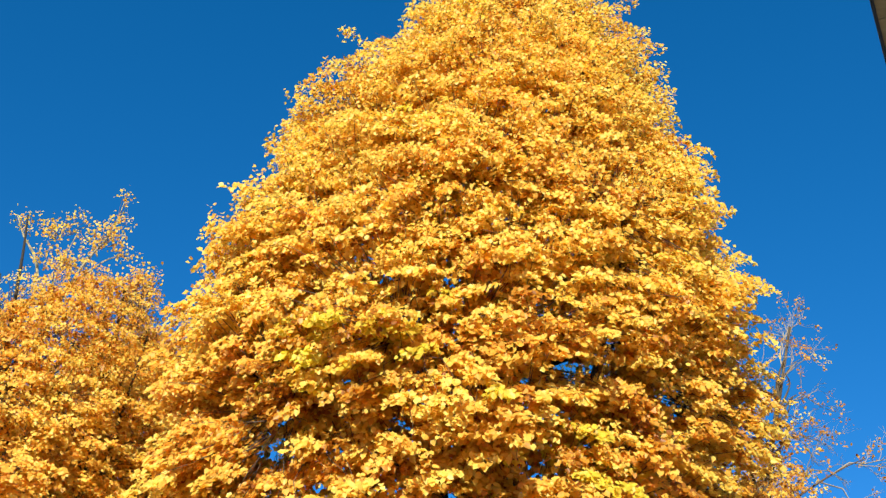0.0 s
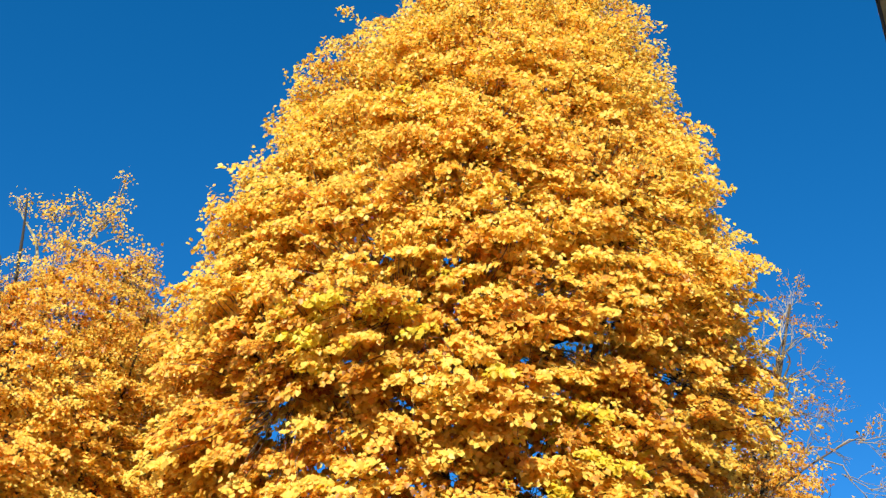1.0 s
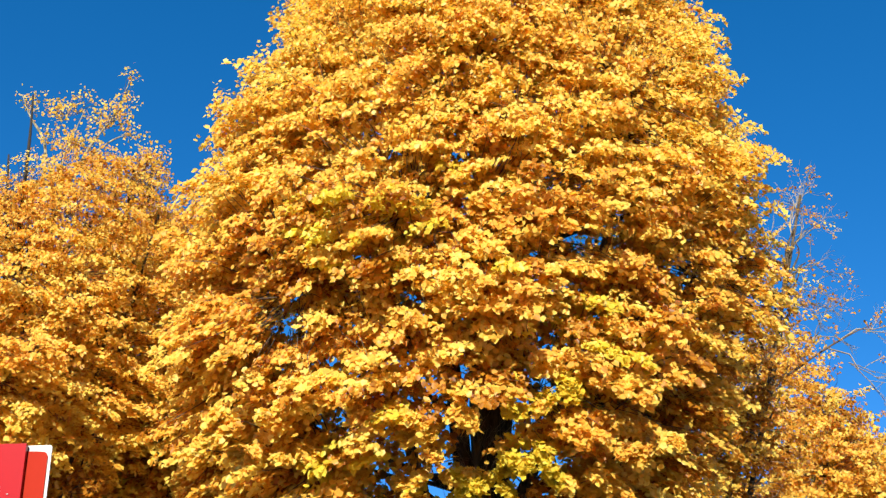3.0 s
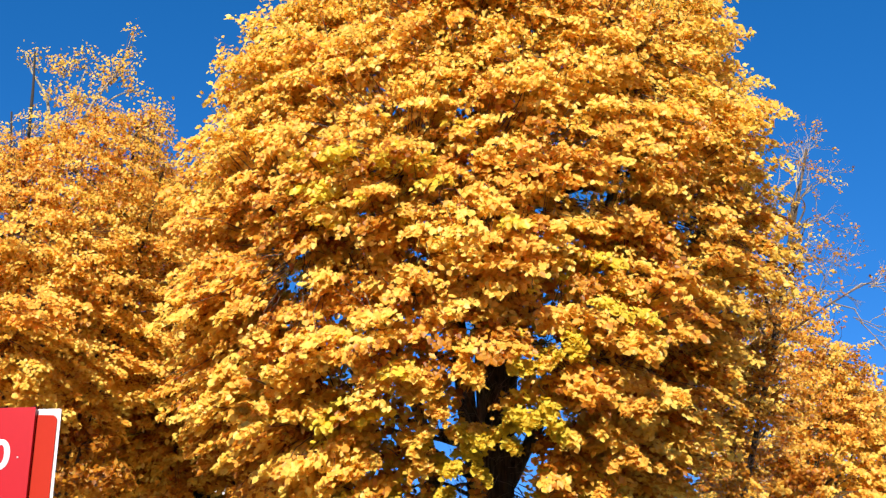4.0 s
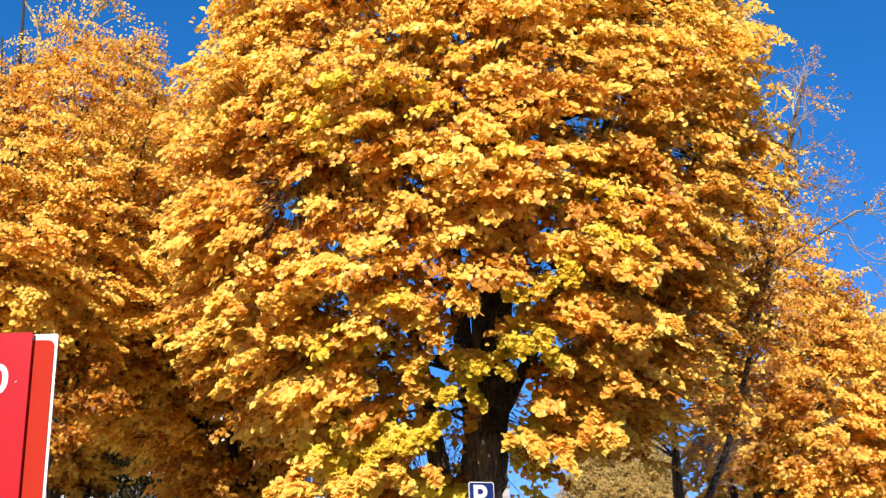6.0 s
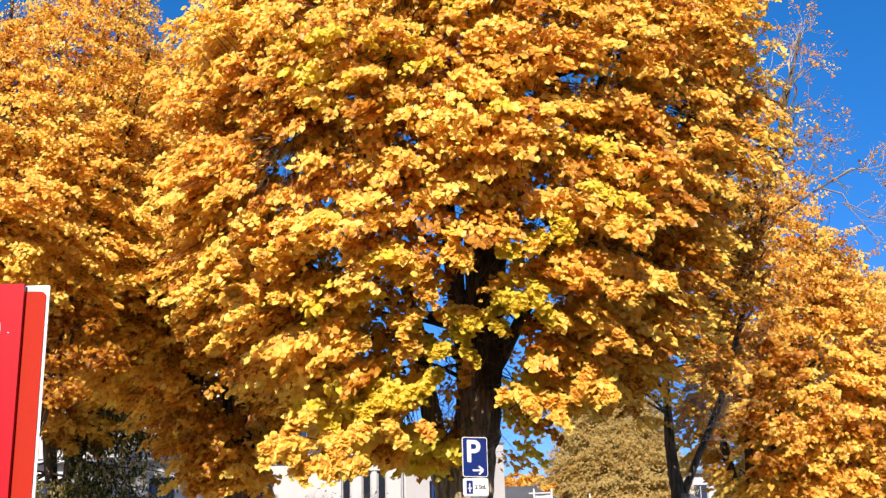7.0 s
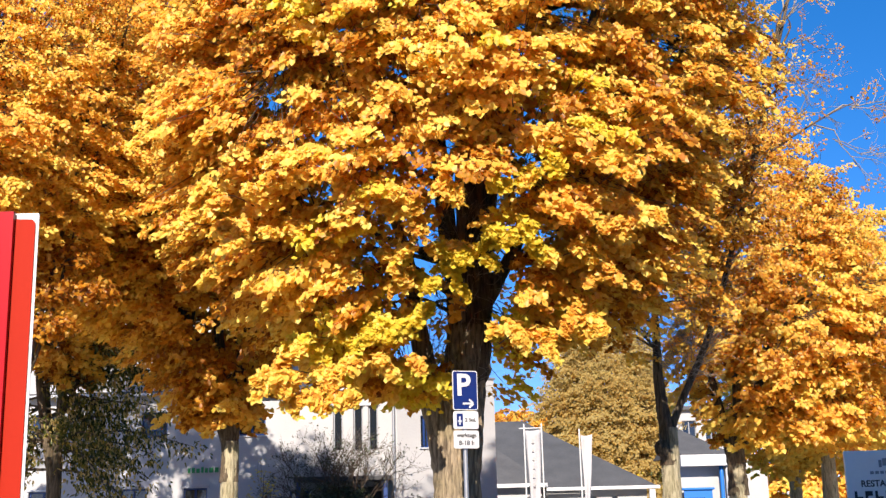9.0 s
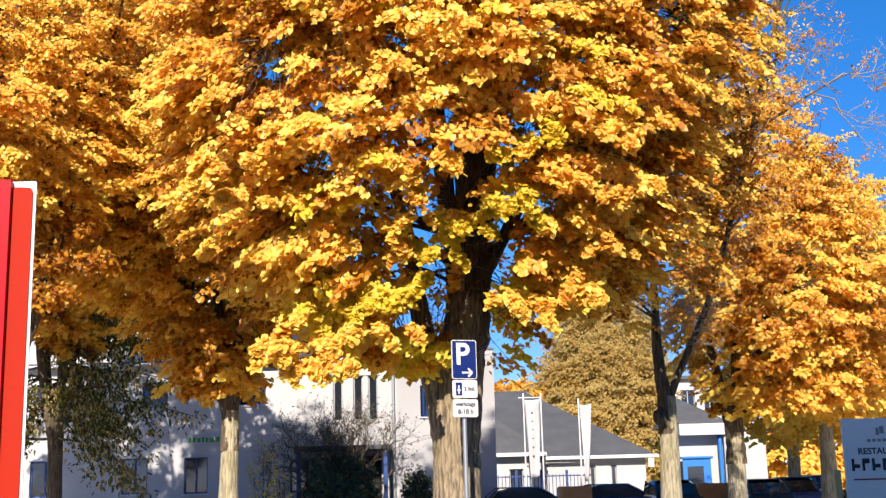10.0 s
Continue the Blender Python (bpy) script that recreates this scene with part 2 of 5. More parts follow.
def tube_arrays(points, radii, sides=8, rough=0.0, seed=0):
    """Rings of a tapered, slightly uneven limb along a line of points."""
    rng = np.random.default_rng(seed)
    pts = np.asarray(points, float)
    n = len(pts)
    tang = np.gradient(pts, axis=0)
    tang /= np.linalg.norm(tang, axis=1)[:, None] + 1e-9
    ref = np.where(np.abs(tang[:, 2:3]) > 0.9, np.array([[1.0, 0, 0]]), np.array([[0, 0, 1.0]]))
    if np.abs(tang[:, 2]).mean() > 0.6:
        ref = np.tile([[1.0, 0.0, 0.0]], (n, 1))
    else:
        ref = np.tile([[0.0, 0.0, 1.0]], (n, 1))
    u = np.cross(tang, ref)
    u /= np.linalg.norm(u, axis=1)[:, None] + 1e-9
    w = np.cross(tang, u)
    ang = np.linspace(0, 2 * np.pi, sides, endpoint=False)
    lump = 1 + rough * rng.normal(size=(n, sides))
    lobes = 1 + rough * 1.2 * np.sin(ang * 3 + seed) [None, :]
    rad = np.asarray(radii)[:, None] * lump * lobes
    verts = pts[:, None, :] + rad[..., None] * (np.cos(ang)[None, :, None] * u[:, None, :] + np.sin(ang)[None, :, None] * w[:, None, :])
    verts = verts.reshape(-1, 3)
    faces = [(i * sides + j, i * sides + (j + 1) % sides, (i + 1) * sides + (j + 1) % sides, (i + 1) * sides + j)
             for i in range(n - 1) for j in range(sides)]
    faces.append(tuple(range((n - 1) * sides, n * sides)))
    return verts, faces


def curve_points(knots, steps):
    """A smooth line through knots (Catmull-Rom)."""
    k = [np.array(p, float) for p in knots]
    k = [2 * k[0] - k[1]] + k + [2 * k[-1] - k[-2]]
    out = []
    for i in range(1, len(k) - 2):
        for s in range(steps):
            t = s / steps
            a, b, c, d = k[i - 1], k[i], k[i + 1], k[i + 2]
            out.append(0.5 * (2 * b + (c - a) * t + (2 * a - 5 * b + 4 * c - d) * t * t + (3 * b - a - 3 * c + d) * t ** 3))
    out.append(k[-2])
    return np.array(out)


def limb(name, knots, r0, r1, material, parent, sides=8, rough=0.05, seed=0, steps=5, power=1.0, flare=0.0, label=""):
    pts = curve_points(knots, steps)
    f = np.linspace(0, 1, len(pts))
    rad = r0 + (r1 - r0) * f ** power
    if flare:
        rad = rad * (1 + flare * np.exp(-f * len(knots) * 2.2))
    v, fa = tube_arrays(pts, rad, sides, rough, seed)
    return link_mesh(name, v, fa, material, parent, label, smooth=True), pts


def quads_mesh(name, verts, quads, materials, mat_index, parent=None, label=""):
    """A large mesh of four-cornered faces from arrays."""
    me = bpy.data.meshes.new(name)
    nf = len(quads)
    me.vertices.add(len(verts))
    me.vertices.foreach_set("co", np.ascontiguousarray(verts, dtype=np.float32).ravel())
    me.loops.add(nf * 4)
    me.loops.foreach_set("vertex_index", np.ascontiguousarray(quads, dtype=np.int32).ravel())
    me.polygons.add(nf)
    me.polygons.foreach_set("loop_start", np.arange(nf, dtype=np.int32) * 4)
    me.polygons.foreach_set("loop_total", np.full(nf, 4, dtype=np.int32))
    for m in materials:
        me.materials.append(m)
    me.polygons.foreach_set("material_index", np.ascontiguousarray(mat_index, dtype=np.int32))
    me.update(calc_edges=True)
    me.validate()
    ob = new(name, me)
    if parent is not None:
        ob.parent = parent
    if label:
        tagged(ob, label)
    return ob


def unit(a):
    return a / (np.linalg.norm(a, axis=-1, keepdims=True) + 1e-9)


def leaves_arrays(base, normal, tip, size, rng, wide=0.95, fold=0.20):
    """Heart-shaped leaves folded along the midrib: six points and two faces each."""
    n = len(base)
    normal = unit(normal)
    tip = unit(tip - (tip * normal).sum(1, keepdims=True) * normal)
    side = np.cross(normal, tip)
    s = size[:, None]
    lift = (fold * rng.uniform(0.2, 1.6, n) * rng.choice([-1, 1], n, p=[0.3, 0.7]))[:, None] * s
    curl = (rng.uniform(-0.35, 0.1, n))[:, None] * s
    w = wide * rng.uniform(0.8, 1.15, n)[:, None]
    p0 = base
    p3 = base + tip * s * 1.06 + normal * curl
    lop = rng.uniform(0.8, 1.2, n)[:, None]
    p1 = base - tip * s * 0.04 - side * s * 0.40 * w * lop + normal * lift
    p2 = base + tip * s * 0.50 - side * s * 0.53 * w + normal * (lift * 0.8 + curl * 0.3)
    p4 = base + tip * s * 0.54 + side * s * 0.51 * w + normal * (lift * 0.8 + curl * 0.3)
    p5 = base - tip * s * 0.02 + side * s * 0.40 * w / lop + normal * lift
    verts = np.stack([p0, p1, p2, p3, p4, p5], 1).reshape(-1, 3)
    o = (np.arange(n) * 6)[:, None]
    q = np.concatenate([o + np.array([[0, 3, 2, 1]]), o + np.array([[0, 5, 4, 3]])], 1).reshape(-1, 4)
    return verts, q


def spray_leaves(centre, out, count, rng, length, width, size, droop=0.35, hang=0.5, face_up=0.55, mess=0.29, slope=0.42):
    """Leaves of many sprays: fans that reach outwards from their centre and droop at the end."""
    n = len(centre)
    flat = out.copy()
    flat[:, 2] *= 0.4
    flat = unit(flat)
    side = unit(np.cross(flat, np.array([0, 0, 1.0])))
    u = rng.uniform(-0.5, 0.6, (n, count)) * length[:, None]
    v = rng.uniform(-0.5, 0.5, (n, count)) * width[:, None] * (1 - 0.5 * (u / length[:, None] + 0.1) ** 2)
    tilt = rng.normal(0, 0.18, n)[:, None]
    h = -slope * u - droop * (u + 0.4 * length[:, None]) ** 2 / length[:, None] - 0.5 * v ** 2 / width[:, None] + tilt * v + rng.normal(0, 0.04, (n, count))
    base = centre[:, None, :] + u[..., None] * flat[:, None, :] + v[..., None] * side[:, None, :]
    base[..., 2] += h
    up = np.array([0, 0, 1.0])
    nrm = (1 - face_up) * 0.4 * flat[:, None, :] + face_up * 0.55 * up + 0.6 * np.array(sun_from) + mess * rng.normal(size=(n, count, 3))
    tip = hang * -up + 0.5 * flat[:, None, :] + 0.45 * rng.normal(size=(n, count, 3))
    sz = (size[:, None] * rng.uniform(0.7, 1.2, (n, count)))
    return base.reshape(-1, 3), nrm.reshape(-1, 3), tip.reshape(-1, 3), sz.ravel()


def sticks(starts, ends, r0, r1, rng, bend=0.08):
    """Many thin twigs, each a bent three-sided rod in two pieces, as one array of faces."""
    n = len(starts)
    mid = (starts + ends) / 2 + rng.normal(0, 1, (n, 3)) * bend * np.linalg.norm(ends - starts, axis=1)[:, None]
    d = unit(ends - starts)
    ref = np.where(np.abs(d[:, 2:3]) > 0.8, np.array([[1.0, 0, 0]]), np.array([[0, 0, 1.0]]))
    a = unit(np.cross(d, ref))
    b = np.cross(d, a)
    rings = []
    for p, r in ((starts, r0), (mid, (r0 + r1) / 2), (ends, r1)):
        r = np.broadcast_to(r, (n,))[:, None]
        for k in range(3):
            t = 2 * np.pi * k / 3
            rings.append(p + r * (math.cos(t) * a + math.sin(t) * b))
    verts = np.stack(rings, 1).reshape(-1, 3)
    o = (np.arange(n) * 9)[:, None]
    q = [o + np.array([[i * 3 + k, i * 3 + (k + 1) % 3, i * 3 + 3 + (k + 1) % 3, i * 3 + 3 + k]]) for i in range(2) for k in range(3)]
    return verts, np.stack(q, 1).reshape(-1, 4)


# ---- ground ----
def ground_sheet():
    bm = bmesh.new()
    bmesh.ops.create_grid(bm, x_segments=60, y_segments=60, size=900)
    ob = part("ground", bm, M_GRASS)
    tagged(ob, "wide flat ground, grass with fallen yellow leaves added for bounce light", "ground", kind="structure")
    bm = boxed(-60, 60, 17.65, 60.0, -0.02, 0.12)
    tagged(part("pavement", bm, M_PAVING), "unseen paved forecourt before the houses, kept pale for bounce light", "pavement", kind="structure")
    bm = boxed(-60, 60, 8.0, 17.5, -0.02, 0.012)
    tagged(part("road", bm, M_ASPHALT), "dark asphalt street between camera and trees", "road", kind="structure")
    bm = boxed(-60, 60, -30.0, 7.85, -0.02, 0.12)
    tagged(part("pavement", bm, M_PAVING), "unseen concrete footpath beside the street, pale for bounce light", "pavement", kind="structure")
    for y0, y1 in ((17.5, 17.65), (7.85, 8.0)):
        bm = boxed(-60, 60, y0, y1, -0.02, 0.13, 0.015)
        tagged(part("kerb", bm, M_PAVING), "grey concrete kerb along the street", "kerb", kind="structure")


ground_sheet()


# ---- trees ----
def set_back(thing, k=1.15):
    """Moves a thing away from the eye along the line of sight and enlarges it as much."""
    bpy.context.view_layer.update()
    thing.matrix_world = Matrix.Translation((0, 0, EYE * (1 - k))) @ Matrix.Scale(k, 4) @ thing.matrix_world
    return thing


def broad_tree(name, label, base, zs, left, right, lean, stems, boughs, per_bough, leaf_count, leaf_size, seed,
               mats, mat_share, gaps=(), trunk_r=0.4, fork=3.6, bark=None, group="autumn street trees", limb_count=50,
               inner=0.5, deep=0.85, spray=(0.58, 0.52), top_thin=0.0, face_up=0.5, twig_bark=None, low_lemon=0.0,
               lump=0.05, bough_flat=0.30, bough_wide=0.45, trunk_knots=None, shrink=0.45, stem_barks=(), lit=(), fill=0, hue_by_height=False, shoots=0, stem_x=0.06, trunk_end=0.72):
    """A street tree: trunk, stems, limbs, twigs and a crown of leaf sprays.
    zs, left, right: heights and the reach of the crown to both sides of x = base x; lean: crown's shift away from the eye by height."""
    rng = np.random.default_rng(seed)
    bark = bark or M_BARK
    bx, by = base
    tree = new(name)
    tree.location = (bx, by, 0)
    tagged(tree, label, "tree", group)
    zs, left, right = np.array(zs, float), np.array(left, float), np.array(right, float)

    def reach(z, phi):
        l, r = np.interp(z, zs, left), np.interp(z, zs, right)
        cx, hw = (r - l) / 2, (r + l) / 2
        lumps = 1 + lump * np.sin(phi * 3 + z * 0.9 + seed) * np.sin(z * 1.7 + phi * 2) + lump * 0.7 * np.sin(phi * 7 - z * 2.3)
        return cx, np.maximum(0.25, hw - shrink) * lumps

    def spot(z, phi, f):
        cx, hw = reach(z, phi)
        return np.stack([cx + hw * f * np.cos(phi), deep * hw * f * np.sin(phi) + lean * (z - fork) * 0.1, z], -1)

    # trunk and stems
    knots = trunk_knots or [(0, 0, -0.1), (0.02, 0.0, 1.2), (0.05, 0.02, 2.4), (0.07, 0.02, fork - 0.1)]
    limb("trunk", knots, trunk_r, trunk_r * trunk_end, bark, tree, 18, 0.035, seed, 7, 1.0, 0.35)
    nodes = []
    for i, (tx, ty, tz, sr, z0) in enumerate(stems):
        start = np.array([stem_x + 0.28 * trunk_r * np.sign(tx), 0.02, z0])
        end = np.array([tx, ty, tz])
        a = start + (end - start) * np.array([0.30, 0.30, 0.22])
        b = start + (end - start) * np.array([0.66, 0.66, 0.58]) + rng.normal(0, 0.12, 3)
        # stems default to darker bark: the crown's shade is put into their colour
        _, sp = limb("stem", [start - (0.12 * trunk_r * np.sign(tx) + 0.6 * (stem_x - 0.06), 0, 1.0), start, a, b, end], sr * 1.15, 0.035, stem_barks[i] if i < len(stem_barks) else M_BARK_DARK_SHADED, tree, 10, 0.05, seed + i, 8, 0.85)
        nodes.append(sp[10:])
    stem_pts = np.concatenate(nodes)
    # limbs
    limb_pts = [stem_pts]
    for i in range(limb_count):
        z1 = rng.uniform(zs[0] + 0.6, zs[-1] - 1.0)
        phi = i * 2.399 + rng.uniform(-0.3, 0.3)
        tip = spot(np.array(z1), np.array(phi), rng.uniform(0.6, 0.85))
        cand = stem_pts[stem_pts[:, 2] < z1 - 0.25 * np.linalg.norm(tip[:2])]
        if len(cand) < 3:
            cand = stem_pts[:8]
        k = np.argmin(np.linalg.norm((cand - tip) * (1, 1, 1.4), axis=1))
        s = cand[k]
        mid = s + (tip - s) * 0.5 + np.array([0, 0, 0.12 * np.linalg.norm(tip - s)]) + rng.normal(0, 0.1, 3)
        L = np.linalg.norm(tip - s)
        # limbs darkened by colour as well, like wood in crown shade
        _, lp = limb("limb", [s, mid, tip], 0.022 + 0.014 * L, 0.012, M_BARK_DARK_SHADED, tree, 6, 0.06, seed + 100 + i, 6, 0.8)
        limb_pts.append(lp[3:])
    limb_pts = np.concatenate(limb_pts)
    # boughs, then sprays about them
    fine = np.linspace(zs[0], zs[-1], 400)
    weight = np.cumsum(np.maximum(0.3, np.interp(fine, zs, (left + right) / 2)) + 0.25)
    order = np.arange(boughs)
    zz = np.interp((order + rng.uniform(0, 1, boughs)) / boughs, weight / weight[-1], fine)
    phi = order * 2.39996 + rng.normal(0, 0.2, boughs)
    back = (np.sin(phi) > 0.35) & (rng.uniform(size=len(zz)) < 0.6)
    phi[back] = -phi[back]
    f = inner + (0.97 - inner) * rng.uniform(0, 1, len(zz)) ** 0.36
    c = spot(zz, phi, f)
    out = np.stack([np.cos(phi), np.sin(phi), np.full_like(phi, 0.15)], 1)
    n_per = rng.poisson(per_bough, len(c)) + 1
    if top_thin:
        h = (zz - zs[0]) / (zs[-1] - zs[0])
        n_per = np.maximum(1, (n_per * (1 - top_thin * np.clip((h - 0.55) / 0.45, 0, 1))).astype(int))
    idx = np.repeat(np.arange(len(c)), n_per)
    n = len(idx)
    off = np.clip(rng.normal(0, 1, (n, 3)), -1.6, 1.6) * np.array([bough_wide, bough_wide, bough_flat])
    off[:, 2] *= np.interp((c[idx][:, 2] - zs[0]) / (zs[-1] - zs[0]), [0.25, 0.6], [0.62, 1.5])
    centre = c[idx] + off
    centre[:, 2] -= 0.12 * (off[:, :2] ** 2).sum(1)
    o = out[idx] + rng.normal(0, 0.35, (n, 3)) * np.array([1, 1, 0.3])
    ok = (out[idx][:, 1] < 0.3) | (rng.uniform(size=n) < 0.25)      # thinner on the side away from the street
    eye = np.array([-bx, -by, EYE])
    ray = np.array(sun_from)

    def clear_of(pts, soft):
        keep = np.ones(len(pts), bool)
        for gx, gz, gr, *depth in gaps:      # holes in the crown, seen along the line from the street; some reach in to a depth only
            g = unit(np.array([gx - bx, 0.0, gz]) - eye)
            along = (pts - eye) @ g
            dist = np.linalg.norm((pts - eye) - along[:, None] * g, axis=1)
            hit = dist < gr * soft * rng.uniform(0.85, 1.15, len(pts))
            if depth:
                hit &= pts[:, 1] < depth[0]
            keep &= ~hit
        for px, py, pz, gr in lit:      # lanes through which the sun reaches things behind the crown
            d = pts - np.array([px - bx, py - by, pz])
            along = d @ ray
            keep &= (along < 0) | (np.linalg.norm(d - along[:, None] * ray, axis=1) > gr * soft)
        return keep

    ok &= clear_of(centre, 1.0)
    centre, o, idx = centre[ok], o[ok], idx[ok]
    n = len(centre)
    height = (centre[:, 2] - zs[0]) / (zs[-1] - zs[0])
    sz = leaf_size * (1.16 - 0.50 * height) * rng.uniform(0.9, 1.1, n)
    ln = spray[0] * rng.uniform(0.7, 1.25, n)
    wd = spray[1] * rng.uniform(0.7, 1.25, n)
    high = np.clip((height - 0.25) / 0.5, 0, 1)
    slope = (0.30 - 0.25 * high + np.clip(rng.normal(0, 0.12 + 0.38 * high, n), -0.7, 0.7))[:, None]
    mess = (0.23 + 0.28 * high)[:, None, None]
    b, nr, tp2, s = spray_leaves(centre, o, leaf_count, rng, ln, wd, sz, face_up=face_up, mess=mess, slope=slope)
    v, q = leaves_arrays(b, nr, tp2, s, rng)
    share = np.cumsum(mat_share) / np.sum(mat_share)
    pick = np.searchsorted(share, rng.uniform(0, 1, len(c)))
    mi = pick[idx]
    other = rng.uniform(size=n) < 0.3
    mi[other] = np.searchsorted(share, rng.uniform(0, 1, other.sum()))
    if low_lemon:
        lem = (height < 0.28) & (rng.uniform(size=n) < low_lemon * (1 - height / 0.28)) & (o[:, 1] < 0.3) & (np.abs(centre[:, 0] + 0.2) < 1.8)
        mi[lem] = len(mats) - 1
    if hue_by_height:      # browner leaves low in the crown, paler ones high up
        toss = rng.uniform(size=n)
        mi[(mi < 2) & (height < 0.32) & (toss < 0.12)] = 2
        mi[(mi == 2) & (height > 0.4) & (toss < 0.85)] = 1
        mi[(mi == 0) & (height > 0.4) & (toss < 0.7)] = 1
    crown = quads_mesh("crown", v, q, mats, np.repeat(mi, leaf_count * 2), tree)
    tagged(crown, kind="stuff")
    if fill:      # leaves inside the crown close dark gaps; amber stands in for warm shade
        zf = np.interp(rng.uniform(0, 1, fill), weight / weight[-1], fine)
        pf = -np.pi / 2 + np.clip(rng.normal(0, 0.9, fill), -1.9, 1.9)
        cf = spot(zf, pf, rng.uniform(0.55, 0.93, fill))
        cf = cf[clear_of(cf, 0.9) & (cf[:, 2] > zs[0] + 0.8)]
        nf = len(cf)
        vf, qf = leaves_arrays(cf, rng.normal(0, 0.6, (nf, 3)) + np.array([0, -0.7, 0.5]), rng.normal(0, 0.5, (nf, 3)) + np.array([0, -0.2, -0.8]),
                               leaf_size * 1.25 * rng.uniform(0.7, 1.2, nf), rng)
        tagged(quads_mesh("shade_fill_foliage", vf, qf, [M_GOLD, M_AMBER], np.repeat(rng.choice([0, 0, 1], nf), 2), tree), kind="stuff")
    if shoots:      # upright shoots that stand out of the upper crown
        zs2 = np.interp(rng.uniform(0.25, 1.0, shoots), weight / weight[-1], fine)
        ps = rng.uniform(-np.pi, np.pi, shoots) * 0.62 - np.pi / 2
        root = spot(zs2, ps, rng.uniform(0.9, 1.0, shoots))
        d = unit(np.stack([np.cos(ps), np.sin(ps) * deep, rng.uniform(0.3, 1.3, shoots)], 1) + rng.normal(0, 0.25, (shoots, 3)))
        ln2 = rng.uniform(0.25, 0.62, shoots)
        v3, q3 = sticks(root - d * 0.3, root + d * ln2[:, None], 0.007, 0.002, rng, 0.05)
        tagged(quads_mesh("shoot_growth", v3, q3, [twig_bark or M_TWIG], np.zeros(len(q3)), tree), kind="stuff")
        per = 11
        at = rng.uniform(0.1, 1.0, (shoots, per))
        c3 = (root[:, None] + d[:, None] * (ln2[:, None] * at)[..., None] + rng.normal(0, 0.045, (shoots, per, 3))).reshape(-1, 3)
        n3 = len(c3)
        v3, q3 = leaves_arrays(c3, rng.normal(0, 0.55, (n3, 3)) + np.array([0, -0.6, 0.5]), rng.normal(0, 0.5, (n3, 3)) + np.array([0, -0.1, -0.7]),
                               leaf_size * 0.8 * rng.uniform(0.6, 1.1, n3), rng)
        tagged(quads_mesh("shoot_foliage", v3, q3, [mats[0], mats[1]], np.repeat(rng.integers(0, 2, n3), 2), tree), kind="stuff")
    # twigs from the limbs to the sprays
    near = np.empty((n, 3))
    for i in range(0, n, 400):
        d2 = ((centre[i:i + 400, None, :] - limb_pts[None]) ** 2).sum(2)
        near[i:i + 400] = limb_pts[d2.argmin(1)]
    near += rng.normal(0, 0.12, (n, 3))
    gap_len = np.linalg.norm(centre - near, axis=1)
    far = gap_len > 1.0
    near[far] = centre[far] + (near[far] - centre[far]) * (1.0 / gap_len[far])[:, None]
    tips = centre + unit(o) * (0.3 * ln)[:, None] - np.array([0, 0, 0.08])
    v1, q1 = sticks(near, tips, 0.011, 0.003, rng, 0.07)
    tw = quads_mesh("twiggery", v1, q1, [twig_bark or M_TWIG], np.zeros(len(q1)), tree)
    tagged(tw, kind="stuff")
    return tree


def shaggy_shoots(tree, spots, count, rng, material, reach=0.5, r=0.006):
    """Short wiry shoots that sprout from old wood."""
    c = np.array(spots)[rng.integers(0, len(spots), count)]
    phi = rng.uniform(0, 2 * np.pi, count)
    s = c + np.stack([np.cos(phi) * 0.3, np.sin(phi) * 0.3, rng.normal(0, 0.2, count)], 1)
    e = s + np.stack([np.cos(phi), np.sin(phi), rng.uniform(-0.6, 1.4, count)], 1) * (reach * rng.uniform(0.3, 1.0, count))[:, None]
    v, q = sticks(s, e, r, r * 0.4, rng, 0.15)
    tagged(quads_mesh("epicormic_growth", v, q, [material], np.zeros(len(q)), tree), kind="stuff")


def branching(start, direction, length, radius, depth, rng, segs, spread=0.5, rise=0.15):
    """Collects straight pieces of a twiggy branch."""
    end = start + direction * length
    segs.append((start, end, radius, radius * 0.7))
    if depth == 0:
        return
    for _ in range(rng.integers(2, 4)):
        d = unit(direction + rng.normal(0, spread, 3) + np.array([0, 0, rise]))
        branching(start + direction * length * rng.uniform(0.5, 1.0), d, length * rng.uniform(0.6, 0.85), radius * 0.62, depth - 1, rng, segs, spread, rise)


